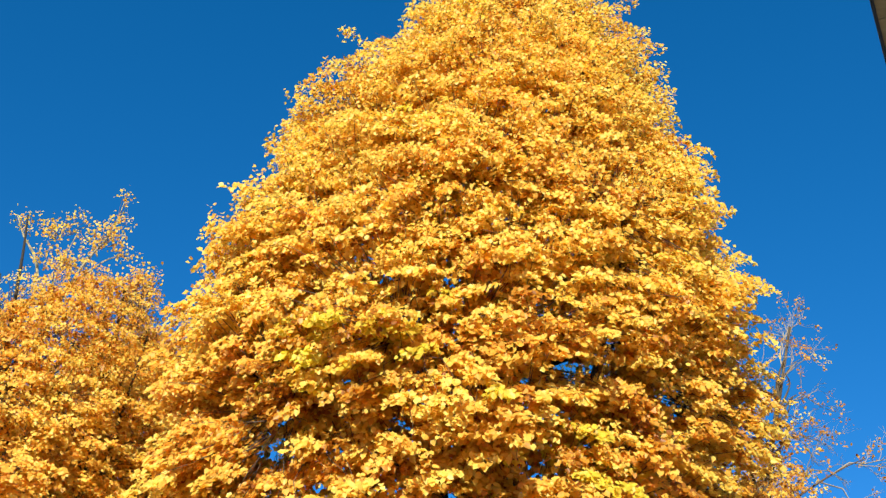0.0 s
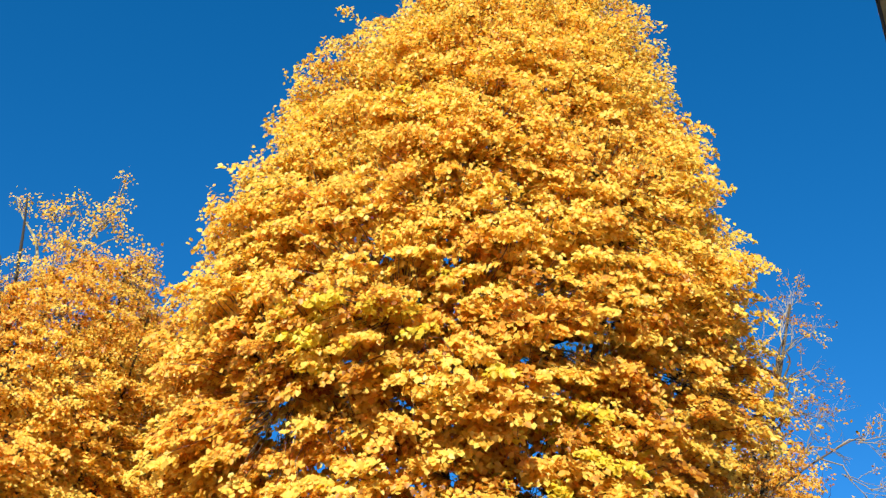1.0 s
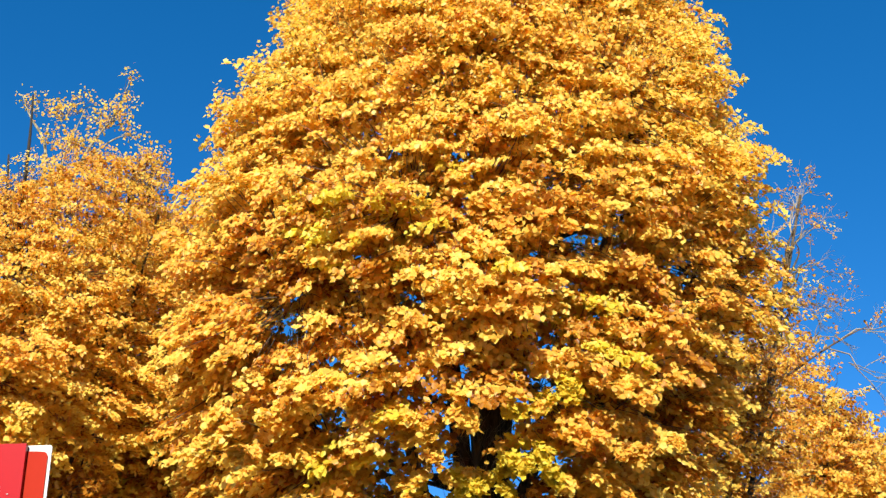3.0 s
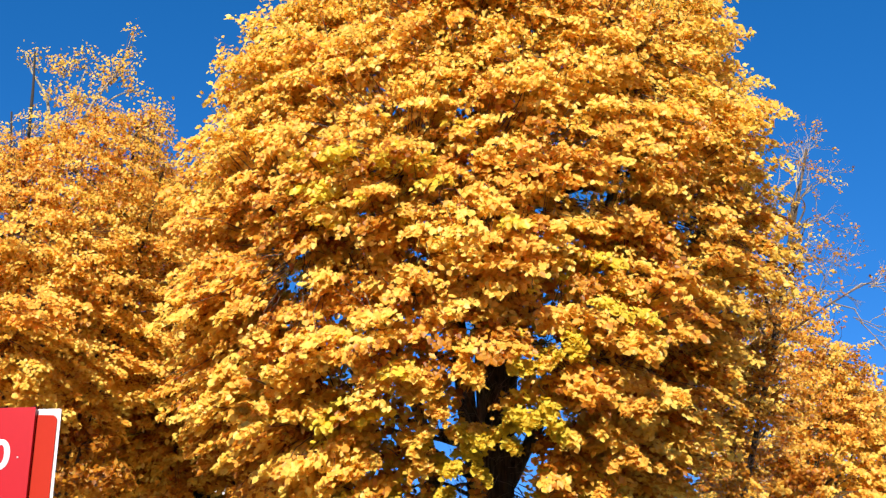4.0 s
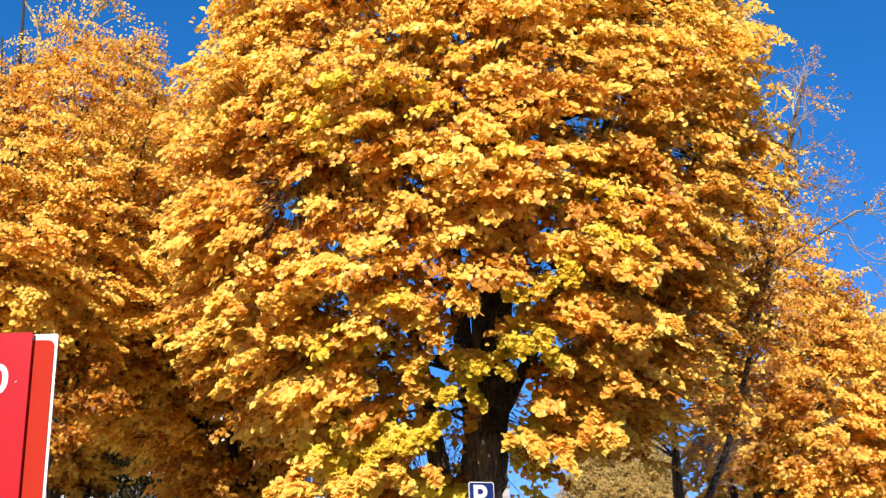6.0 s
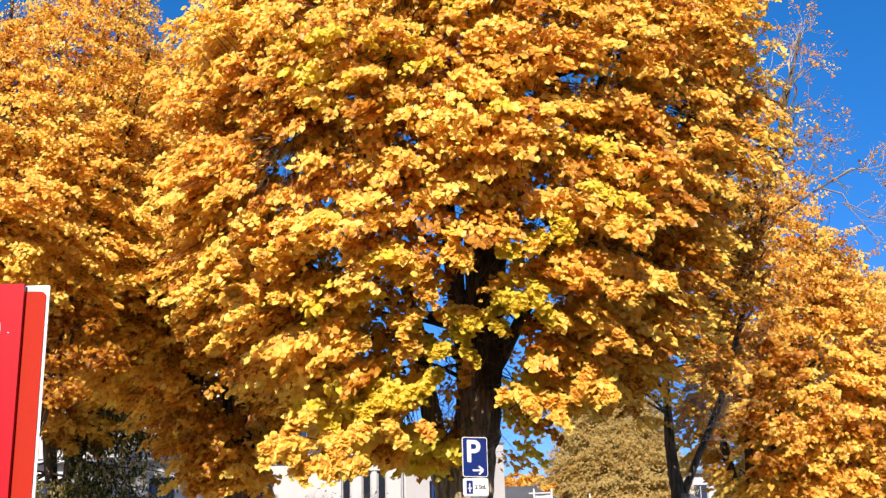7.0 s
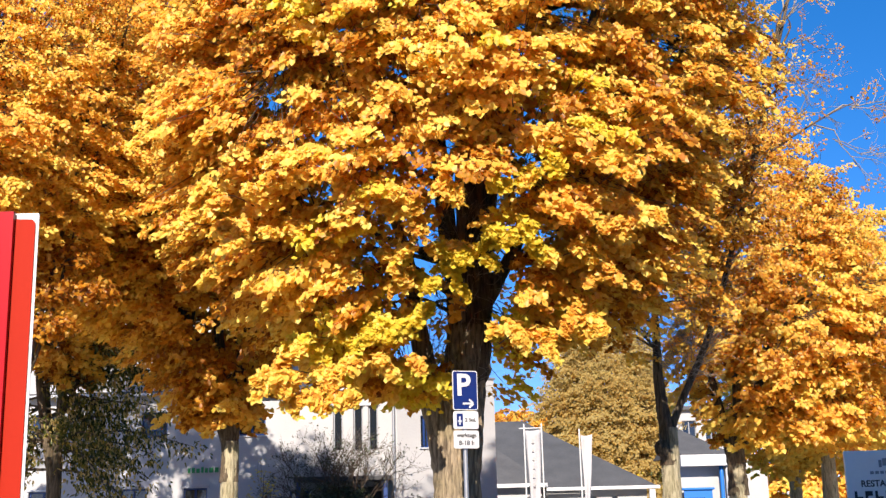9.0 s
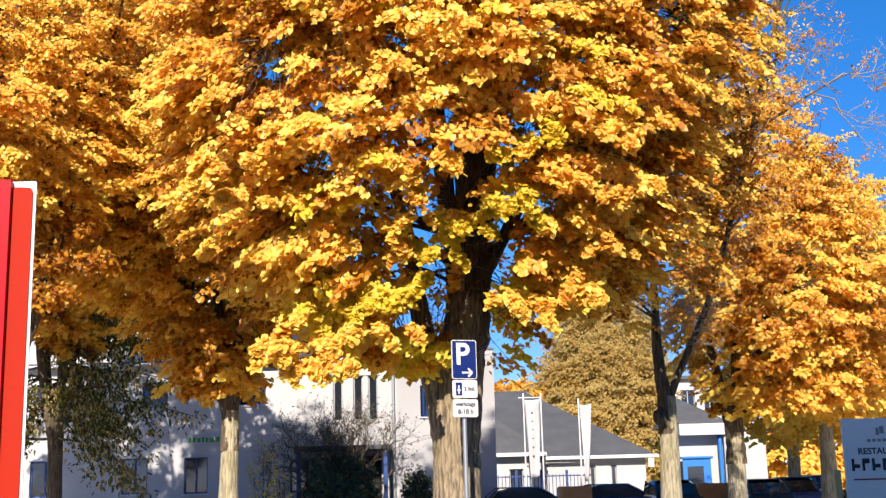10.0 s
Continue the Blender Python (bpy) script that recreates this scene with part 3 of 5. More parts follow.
def bare_top(tree, starts, seed, material, length=0.9, radius=0.022, depth=4, clumps=0.25, leaf=0.085, mats=None, count=9):
    """A fine net of bare twigs with a few leaves left on it."""
    rng = np.random.default_rng(seed)
    segs = []
    for p, d in starts:
        branching(np.array(p, float), unit(np.array(d, float)), length, radius, depth, rng, segs, 0.42, 0.08)
    st, en = np.array([g[0] for g in segs]), np.array([g[1] for g in segs])
    v, q = sticks(st, en, np.array([g[2] for g in segs]), np.array([g[3] for g in segs]), rng, 0.07)
    tagged(quads_mesh("bare_twiggery", v, q, [material], np.zeros(len(q)), tree), kind="stuff")
    ends = en[(np.array([g[2] for g in segs]) < radius * 0.3)]
    ends = ends[rng.uniform(size=len(ends)) < clumps * (0.4 + 1.2 * (np.sin(ends[:, 0] * 3.1 + ends[:, 2] * 2.3) > 0.2))]
    c = np.repeat(ends, count, axis=0) + rng.normal(0, 0.09, (len(ends) * count, 3))
    n = len(c)
    v, q = leaves_arrays(c, rng.normal(0, 0.5, (n, 3)) + np.array([0.1, -0.7, 0.5]), rng.normal(0, 0.6, (n, 3)) + np.array([0, 0, -0.6]), leaf * rng.uniform(0.7, 1.2, n), rng)
    tagged(quads_mesh("sparse_foliage", v, q, mats or [M_GOLD], np.zeros(len(q)), tree), kind="stuff")


# sprays that hang free before the dark fork: side, height, width, hue
FRONT_SPRAYS = [
    (2.86, 6.56, 0.9, 1), (1.26, 6.47, 0.98, 2), (-1.84, 6.43, 0.98, 1), (-0.01, 6.36, 0.53, 1),
    (-3.17, 6.2, 1.22, 1), (-0.75, 6.05, 0.73, 1), (-0.51, 5.8, 0.41, 1), (2.64, 5.7, 1.06, 1),
    (-2.67, 5.67, 1.14, 1), (1.05, 5.53, 0.72, 2), (0.73, 5.5, 0.57, 2), (-0.02, 5.26, 1.55, 2),
    (1.85, 5.2, 1.1, 1), (-1.1, 5.1, 0.9, 1), (-0.15, 4.87, 0.85, 2), (2.35, 4.86, 0.9, 1),
    (2.1, 4.45, 0.7, 1), (1.85, 4.15, 0.8, 1), (1.1, 4.08, 1.0, 1), (-0.72, 4.2, 1.25, 2),
    (-1.84, 4.06, 1.06, 2), (-1.0, 3.68, 1.4, 1), (-2.25, 3.58, 0.98, 1), (-1.7, 3.3, 0.8, 1),
    (-2.1, 3.25, 0.7, 1)]
MAIN_GAPS = [(-1.95, 10.0, 0.17), (4.0, 14.0, 0.14), (3.5, 11.5, 0.2), (3.7, 11.9, 0.16), (-3.1, 9.9, 0.18), (-0.45, 7.9, 0.15), (1.25, 8.2, 0.14), (1.25, 5.75, 0.24), (0.95, 5.0, 0.18), (1.1, 7.3, 0.12),
             (-0.65, 7.25, 0.19), (0.35, 6.9, 0.4, 0.3), (0.4, 5.9, 0.38, 0.3), (0.33, 4.05, 0.36), (3.9, 8.4, 0.19), (-0.9, 5.5, 0.15), (0.1, 8.4, 0.14), (0.35, 15.2, 0.12), (1.55, 6.6, 0.35), (-2.3, 8.6, 0.14),
             (4.6, 9.6, 0.22), (4.5, 10.9, 0.19), (0.35, 4.6, 0.45), (0.4, 3.8, 0.42), (0.35, 3.2, 0.5), (0.3, 2.8, 0.5), (-0.25, 3.5, 0.3), (1.0, 4.2, 0.28),
             (0.75, 7.5, 0.42, -0.2), (0.95, 6.4, 0.5, -0.2), (0.9, 5.5, 0.5, -0.2), (0.65, 4.9, 0.5, -0.2), (-0.25, 5.3, 0.4, -0.2), (-0.3, 6.2, 0.35, -0.2), (0.1, 7.6, 0.3, -0.2),
             (-0.45, 4.6, 0.4, -0.2), (1.7, 10.9, 0.22, -1.0), (2.4, 11.05, 0.27, -1.0), (3.1, 11.3, 0.3, -1.0), (2.9, 10.9, 0.15), (4.5, 10.3, 0.4, 0.8), (-3.2, 9.4, 0.3, 0.5)]
MAIN_GAPS += [(x * 1.258, EYE + (z - EYE) * 1.258, 0.30 * w + 0.16, -2.35) for x, z, w, _ in FRONT_SPRAYS]
main_tree = broad_tree(
    "linden_tree", "tall golden-yellow linden with dark forked trunk beside the street", (0.0, 20.5),
    (3.7, 4.4, 5.4, 6.7, 8.0, 10.0, 11.5, 13.0, 14.5, 15.6, 16.6, 17.6, 18.6, 19.6, 20.3),
    (1.4, 2.6, 4.1, 5.1, 5.45, 5.5, 5.3, 4.8, 3.95, 3.5, 3.1, 2.1, 0.9, 0.5, -0.2),
    (0.51, 1.5, 4.0, 4.61, 5.2, 6.0, 6.25, 6.0, 5.45, 5.15, 5.05, 4.85, 4.45, 3.75, 2.9),
    0.0,
    [(-0.6, 0.8, 16.5, 0.28, 4.6), (0.9, -0.3, 18.8, 0.36, 4.7), (1.9, 0.6, 18.2, 0.22, 4.7), (4.2, -0.3, 14.5, 0.18, 4.9), (-0.4, -1.6, 14.0, 0.14, 5.4)],
    930, 7.0, 54, 0.094, 7, [M_GOLD, M_YELLOW, M_AMBER, M_LEMON], [0.44, 0.44, 0.10, 0.02], MAIN_GAPS,
    trunk_r=0.43, fork=4.7, inner=0.66, face_up=0.38, limb_count=70, low_lemon=0.35, fill=42000, hue_by_height=True, shoots=900, stem_x=0.42, trunk_end=0.9,
    trunk_knots=[(0.11, 0, -0.1), (0.12, 0.0, 1.2), (0.16, 0.02, 2.4), (0.27, 0.02, 3.5), (0.42, 0.02, 4.9)],
    lit=[(0.35, 18.9, 3.6, 0.6), (0.35, 18.9, 2.85, 0.6), (0.0, 20.0, 1.5, 0.6)])
limb("stem", [(0.12, 0, 1.5), (-0.02, 0.0, 2.6), (-0.30, 0.0, 3.8), (-0.48, 0.0, 4.8), (-0.9, -0.1, 7.0), (-2.9, -0.5, 12.5)], 0.36, 0.04, M_BARK, main_tree, 14, 0.05, 77, 8)
limb("stem", [(0.2, 0.05, 3.4), (0.34, 0.05, 5.0), (0.42, 0.1, 7.0), (0.3, 0.2, 11.5)], 0.32, 0.08, M_BARK, main_tree, 12, 0.05, 78, 8)
limb("limb", [(0.7, -0.2, 9.3), (1.1, -1.4, 10.05), (2.2, -1.8, 10.3), (3.3, -1.9, 10.6), (4.4, -2.1, 11.3)], 0.10, 0.025, M_BARK_DARK_SHADED, main_tree, 8, 0.06, 79, 7)

shaggy_shoots(main_tree, [(0.1, -0.05, 4.4), (0.25, -0.1, 4.9), (-0.1, -0.1, 5.3), (0.35, -0.1, 5.6), (0.2, -0.1, 3.9), (0.4, -0.2, 6.3), (0.45, -0.2, 7.0), (0.4, -0.2, 6.7)], 420, np.random.default_rng(71), M_TWIG_PALE, 0.55)


def front_spray(tree, x, y, z, w, hue, seed):
    """One drooping plate of overlapping leaves on its own twig; the higher ones hang further out."""
    rng = np.random.default_rng(seed)
    n = int(300 + 520 * w)
    centre = np.array([[x, y, z]]).repeat(n, 0)
    clumps = int(3 + 4 * w)
    cu, cv, cz = rng.uniform(-0.45, 0.45, clumps), rng.uniform(-1, 1, clumps), rng.normal(0, 0.09, clumps)
    own = rng.integers(0, clumps, n)
    u, v = cu[own] + rng.normal(0, 0.13, n), np.clip(cv[own] + rng.normal(0, 0.13 / w, n), -1.15, 1.15)
    bow = 0.14 * math.sin(seed * 2.1) * v - 0.11 * w * v * v + 0.05 * np.sin(v * 4 + seed)
    base = centre + np.stack([v * w * 0.5, u * 0.5 * (1.35 - v * v) - 0.05, 0.06 + bow + cz[own] + 0.22 * u + rng.normal(0, 0.05, n)], 1)
    nrm = np.array([0.0, -0.6, 0.75]) + 0.30 * rng.normal(size=(n, 3))
    tip = np.array([0.0, -0.5, -0.6]) + 0.45 * rng.normal(size=(n, 3))
    vv, q = leaves_arrays(base, nrm, tip, 0.098 * rng.uniform(0.7, 1.2, n), rng)
    tint = rng.choice([0, 0, 0, 1], clumps)[own]
    ob = quads_mesh("leaf_spray", vv, q, [M_LEMON, M_YELLOW] if hue == 2 else [M_YELLOW, M_GOLD], np.repeat(tint, 2), tree, "bright lemon-yellow spray of leaves" if hue == 2 else "")
    tagged(ob, kind="stuff")
    limb("twig", [(x * 0.75, -1.2, z + 0.05), (x * 0.95, y + 0.5, z + 0.12), (x, y - 0.1, z + 0.05)], 0.014, 0.004, M_TWIG, ob, 5, 0.03, seed, 3)


for k, row in enumerate(FRONT_SPRAYS):
    side, height, wide, hue = row
    away = float(np.interp(height, [4.7, 6.2], [18.0, 16.7]))
    k_out = away / 16.3
    to_sign = Vector((side * k_out, away, EYE + (height - EYE) * k_out)) - Vector((0.35, 18.9, 3.3))
    if (to_sign - to_sign.dot(sun_from) * sun_from).length < 0.45 + wide * 0.3:
        continue
    front_spray(main_tree, side * k_out, away - 20.5, EYE + (height - EYE) * k_out, wide * k_out, hue, 200 + k)


left_tree = broad_tree(
    "linden_tree", "golden linden with pale trunk, crown shading a white house", (-4.95, 26.0),
    (3.9, 4.6, 5.4, 6.5, 8.0, 9.0, 10.0, 11.0, 12.0, 13.2, 14.2),
    (0.9, 1.3, 2.2, 4.2, 5.6, 6.2, 6.4, 6.4, 5.8, 4.6, 2.6),
    (0.2, 0.9, 2.0, 1.8, 1.5, 1.4, 1.2, 0.8, 0.2, -0.6, -1.4),
    0.0,
    [(-1.9, -0.6, 10.0, 0.15, 3.2), (-0.6, -0.5, 12.5, 0.18, 3.4), (-3.2, -0.8, 10.5, 0.12, 3.8), (1.0, -0.5, 9.5, 0.14, 3.4)],
    380, 7.0, 40, 0.105, 11, [M_GOLD, M_YELLOW, M_AMBER, M_LEMON], [0.55, 0.13, 0.31, 0.01], [(-4.85, 4.9, 0.3, -0.1), (-4.95, 5.75, 0.44, -0.4), (-5.5, 6.1, 0.40, -0.4), (-4.5, 6.25, 0.40, -0.4), (-5.2, 6.5, 0.25, -0.1), (-6.0, 6.3, 0.25, -0.1), (-4.75, 5.3, 0.09), (-5.35, 5.8, 0.07), (-4.25, 6.0, 0.07), (-5.0, 6.2, 0.07)],
    trunk_r=0.24, fork=3.4, bark=M_BARK_PALE, limb_count=40, fill=9000, lump=0.09)
for k, (knots, r) in enumerate((([(0, 0, 4.0), (-0.5, -0.3, 5.3), (-1.2, -0.5, 6.5), (-1.9, -0.6, 7.6)], 0.10), ([(0.1, 0, 4.1), (0.35, -0.3, 5.4), (0.8, -0.5, 6.8), (1.1, -0.6, 7.8)], 0.10),
                                 ([(0, 0, 3.8), (-0.15, -0.4, 5.5), (-0.3, -0.6, 7.2)], 0.11), ([(0.05, 0, 4.5), (0.6, -0.4, 5.4), (1.3, -0.6, 6.0)], 0.06),
                                 ([(-0.4, -0.3, 5.1), (-1.1, -0.4, 5.6), (-1.9, -0.6, 5.9)], 0.045), ([(0.3, -0.3, 5.3), (0.1, -0.5, 6.2), (0.35, -0.6, 7.0)], 0.045),
                                 ([(-0.8, -0.4, 5.8), (-0.7, -0.5, 6.6), (-0.95, -0.6, 7.3)], 0.04))):
    limb("limb", knots, r, 0.02, M_BARK_DARK_SHADED, left_tree, 8, 0.05, 300 + k, 5)
far_left_tree = broad_tree(
    "linden_tree", "tall thin-topped linden with bare poles above its golden crown", (-10.6, 28.0),
    (8.4, 9.2, 10.0, 11.0, 12.4, 14.0, 15.2, 16.2, 16.9),
    # left reach widened beyond the view to shade the young tree behind
    (3.5, 5.0, 6.2, 6.6, 6.0, 4.6, 3.0, 1.6, 0.4),
    (2.0, 3.0, 3.6, 3.9, 3.6, 3.1, 3.1, 3.0, 2.8),
    0.0,
    [(-1.0, 0.1, 16.6, 0.10, 3.0), (-0.4, 0.2, 16.4, 0.09, 3.2), (1.9, -0.2, 16.9, 0.065, 4.0), (-2.0, 0.2, 15.4, 0.07, 4.0), (2.6, 0.1, 15.5, 0.05, 4.4)],
    290, 7.0, 46, 0.088, 13, [M_GOLD, M_YELLOW, M_AMBER], [0.44, 0.46, 0.10], [(-9.75, 14.0, 0.3), (-10.2, 14.6, 0.25)],
    trunk_r=0.15, fork=2.8, bark=M_BARK_DARK_SHADED, limb_count=50, top_thin=0.45, fill=9000,
    trunk_knots=[(0, 0, -0.5), (0.02, 0.0, 1.2), (0.05, 0.02, 2.4), (0.07, 0.02, 2.7)])
for knots in ([(-0.45, -1.6, 13.0), (-0.56, -1.5, 16.2), (-0.63, -1.4, 17.4), (-0.7, -1.4, 18.5)], [(-0.6, -1.6, 12.4), (-0.75, -1.6, 13.9), (-0.95, -1.5, 15.3), (-1.08, -1.5, 16.6)]):
    limb("dead_pole", knots, 0.06, 0.025, M_DEADWOOD, far_left_tree, 7, 0.03, 5)
for knots, r in (([(-0.5, 0, 14.0), (-0.65, 0, 16.2), (-0.75, 0, 17.7), (-1.3, 0, 18.7), (-1.6, 0, 19.4)], 0.07),
                 ([(-0.3, -0.3, 14.4), (0.1, -0.3, 16.1), (0.65, -0.3, 17.5), (1.3, -0.3, 18.6), (1.55, -0.3, 19.6)], 0.055),
                 ([(-0.2, -0.2, 16.0), (-0.1, -0.2, 17.2), (0.3, -0.2, 18.6)], 0.035), ([(0.4, -0.2, 17.0), (1.2, -0.2, 17.7), (1.8, -0.2, 17.9)], 0.03),
                 ([(0.3, -0.5, 14.2), (1.2, -0.6, 15.2), (1.9, -0.5, 16.3), (2.3, -0.4, 16.9)], 0.05), ([(-0.3, -0.7, 13.0), (0.6, -0.8, 14.2), (1.3, -0.8, 14.8)], 0.045)):
    limb("upper_branch", knots, r, 0.012, M_BARK_PALE, far_left_tree, 7, 0.04, int(r * 1000), 6)


# added tree, mostly hidden behind others, that keeps the house wall in shade
broad_tree(
    "linden_tree", "amber linden with dark trunk, added to shade the white house", (-10.9, 31.9),
    (5.6, 6.4, 7.5, 9.0, 10.5, 12.0, 13.4, 14.4),
    (2.0, 3.4, 5.0, 5.8, 5.8, 5.0, 3.2, 1.0),
    (1.2, 2.4, 3.4, 3.8, 3.6, 2.8, 1.6, 0.4),
    0.0,
    [(-0.8, 0.0, 11.0, 0.13, 3.4), (0.7, 0.2, 12.4, 0.13, 3.6), (1.8, -0.3, 9.6, 0.09, 4.2)],
    260, 7.0, 32, 0.118, 27, [M_GOLD, M_AMBER], [0.55, 0.45],
    trunk_r=0.15, fork=3.2, bark=M_BARK_DARK_SHADED, limb_count=30)


def loose_foliage(tree, clouds, mats, seed, leaf=0.095):
    """Thin clouds of leaves on fine twigs: middle, half-sizes and number of tufts."""
    rng = np.random.default_rng(seed)
    tufts = np.concatenate([np.array(c) + rng.uniform(-1, 1, (k, 3)) * np.array(h) for c, h, k in clouds])
    hub = np.concatenate([np.tile(np.array(c) - np.array([0.1, 0, h[2]]), (k, 1)) for c, h, k in clouds])
    v, q = sticks(hub + (tufts - hub) * 0.35, tufts, 0.010, 0.004, rng, 0.1)
    tagged(quads_mesh("fine_twiggery", v, q, [M_TWIG], np.zeros(len(q)), tree), kind="stuff")
    c = np.repeat(tufts, 13, axis=0) + rng.normal(0, 0.11, (len(tufts) * 13, 3))
    n = len(c)
    v, q = leaves_arrays(c, rng.normal(0, 0.5, (n, 3)) + np.array([0.1, -0.7, 0.5]), rng.normal(0, 0.6, (n, 3)) + np.array([0, 0, -0.6]), leaf * rng.uniform(0.7, 1.25, n), rng)
    tagged(quads_mesh("sparse_foliage", v, q, mats, np.repeat(rng.integers(0, len(mats), n), 2), tree), kind="stuff")


loose_foliage(far_left_tree, [((-0.05, -0.2, 18.75), (0.75, 0.5, 0.35), 26), ((0.0, -0.2, 17.75), (0.75, 0.5, 0.25), 26), ((1.2, -0.3, 18.5), (0.55, 0.4, 0.45), 24),
                              ((1.5, -0.3, 19.3), (0.22, 0.3, 0.4), 7), ((1.75, -0.3, 17.95), (0.3, 0.3, 0.25), 8), ((-1.35, 0, 19.1), (0.25, 0.2, 0.25), 7),
                              ((2.35, -0.3, 16.4), (0.5, 0.5, 0.85), 80), ((1.1, -0.3, 16.9), (0.5, 0.4, 0.3), 26), ((-1.9, 0, 16.3), (0.4, 0.4, 0.5), 20)], [M_GOLD, M_YELLOW], 85, 0.07)
# low clouds in amber only: the dimness of shade is put into colour
loose_foliage(far_left_tree, [((1.0, -0.5, 8.0), (1.0, 0.5, 0.25), 60), ((1.5, -0.4, 7.1), (0.9, 0.5, 0.18), 45), ((0.7, -0.4, 6.3), (0.7, 0.4, 0.2), 40), ((0.3, -0.5, 7.2), (0.6, 0.4, 0.2), 40)], [M_AMBER], 86, 0.115)
loose_foliage(left_tree, [((-0.6, 1.0, 6.1), (0.7, 0.35, 0.5), 60), ((0.1, 1.0, 5.5), (0.6, 0.35, 0.35), 45), ((0.4, 1.1, 6.2), (0.6, 0.35, 0.4), 40)], [M_GOLD, M_AMBER], 87, 0.11)
# brought nearer so that its crown casts shade on the left linden
set_back(far_left_tree, 0.74)
right_tree = broad_tree(
    "linden_tree", "thin half-bare linden with forked pale trunk", (5.3, 28.0),
    (5.2, 6.4, 7.2, 8.4, 9.5, 11.0, 13.0, 14.6, 15.6),
    (1.9, 2.3, 1.6, 0.5, -0.6, -1.6, -2.4, -3.4, -3.8),
    (0.4, 1.6, 2.6, 3.3, 3.7, 4.1, 4.5, 4.8, 4.6),
    0.0,
    [(-0.3, 0.2, 9.0, 0.20, 3.6), (4.3, 0.2, 15.6, 0.11, 3.5)],
    68, 4.5, 36, 0.086, 17, [M_GOLD, M_AMBER, M_YELLOW], [0.22, 0.70, 0.08], [(5.7, 6.6, 0.5), (6.2, 7.5, 0.5), (5.5, 5.6, 0.5), (5.1, 6.3, 0.4)],
    trunk_r=0.27, fork=3.6, bark=M_BARK_PALE, limb_count=46, top_thin=1.0, twig_bark=M_TWIG_PALE, trunk_knots=[(0, 0, -0.5), (0.02, 0.0, 1.2), (0.05, 0.02, 2.4), (0.07, 0.02, 3.5)], stem_barks=(M_BARK_DARK_SHADED, M_BARK_DARK_SHADED))
limb("stem", [(1.2, 0, 7.2), (2.5, 0, 9.8), (3.6, -0.1, 10.7), (4.8, -0.1, 11.4), (5.5, -0.1, 11.7)], 0.055, 0.008, M_TWIG, right_tree, 8, 0.05, 81, 6)
shaggy_shoots(right_tree, [(0.5, 0.0, 5.0), (0.9, 0.0, 5.6), (1.2, 0.0, 6.4), (0.0, 0.0, 6.0), (1.6, 0.0, 7.4)], 520, np.random.default_rng(73), M_TWIG_PALE, 0.9, 0.007)
bm = bmesh.new()
bmesh.ops.create_icosphere(bm, subdivisions=3, radius=0.17)
for v in bm.verts:
    v.co *= 1 + 0.22 * noise.noise(v.co * 9)
    v.co.z *= 1.25
bmesh.ops.translate(bm, verts=bm.verts, vec=(-0.16, -0.13, 3.0))
part("burl", bm, M_BARK_DARK_SHADED, right_tree, smooth=True)
bare_top(right_tree, [((2.3, 0.2, 10.2), (0.5, 0, 1)), ((2.9, 0.2, 11.8), (0.9, 0, 0.7)), ((3.3, 0.2, 12.6), (-0.3, 0, 1)), ((3.5, 0.2, 13.2), (1, 0, 0.5)),
                      ((3.9, 0.2, 14.2), (0.1, 0, 1)), ((3.7, 0.2, 13.8), (0.8, 0, 1)), ((3.1, 0.2, 12.2), (1, 0, 0.25)), ((3.6, -0.1, 10.7), (0.6, 0, 1)), ((4.6, -0.1, 11.3), (1, 0, 0.3)), ((4.2, -0.1, 11.1), (0.5, 0, -0.4))], 83, M_TWIG_PALE, 0.95, 0.026, 4, 0.14, 0.066, [M_AMBER, M_GOLD])
set_back(right_tree, 0.84)
broad_tree(
    "linden_tree", "dense golden linden with knotty trunk in a street row", (8.35, 34.0),
    (3.6, 4.4, 5.6, 7.5, 9.5, 11.0, 12.2, 13.4),
    (0.2, 1.2, 1.8, 1.9, 1.5, 1.2, 0.4, -0.8),
    (3.4, 4.8, 5.3, 5.3, 4.8, 4.2, 3.4, 2.4),
    0.0,
    [(-0.9, 0.0, 9.0, 0.24, 2.9), (0.5, 0.2, 12.0, 0.22, 2.9), (2.4, 0.2, 11.0, 0.12, 3.3)],
    300, 7.0, 34, 0.112, 19, [M_GOLD, M_YELLOW, M_AMBER], [0.40, 0.42, 0.18], [(8.3, 4.6, 0.5), (8.0, 5.4, 0.4), (8.8, 5.3, 0.3), (7.9, 6.3, 0.3)],
    trunk_r=0.30, fork=2.9, bark=M_BARK_PALE, limb_count=36, top_thin=0.3)
broad_tree(
    "linden_tree", "golden yellow linden with dark trunk in a street row", (13.0, 40.0),
    (3.4, 4.2, 5.5, 7.5, 9.5, 11.0, 12.2),
    (1.5, 2.6, 3.4, 3.6, 3.0, 2.2, 0.8),
    (2.0, 3.5, 4.4, 4.6, 4.2, 3.2, 1.8),
    0.0,
    [(-1.0, 0.0, 9.0, 0.15, 3.2), (0.8, 0.2, 11.0, 0.14, 3.2)],
    190, 7.0, 26, 0.13, 23, [M_YELLOW, M_GOLD, M_AMBER], [0.68, 0.27, 0.05],
    trunk_r=0.31, fork=3.4, bark=M_BARK_PALE, limb_count=26)
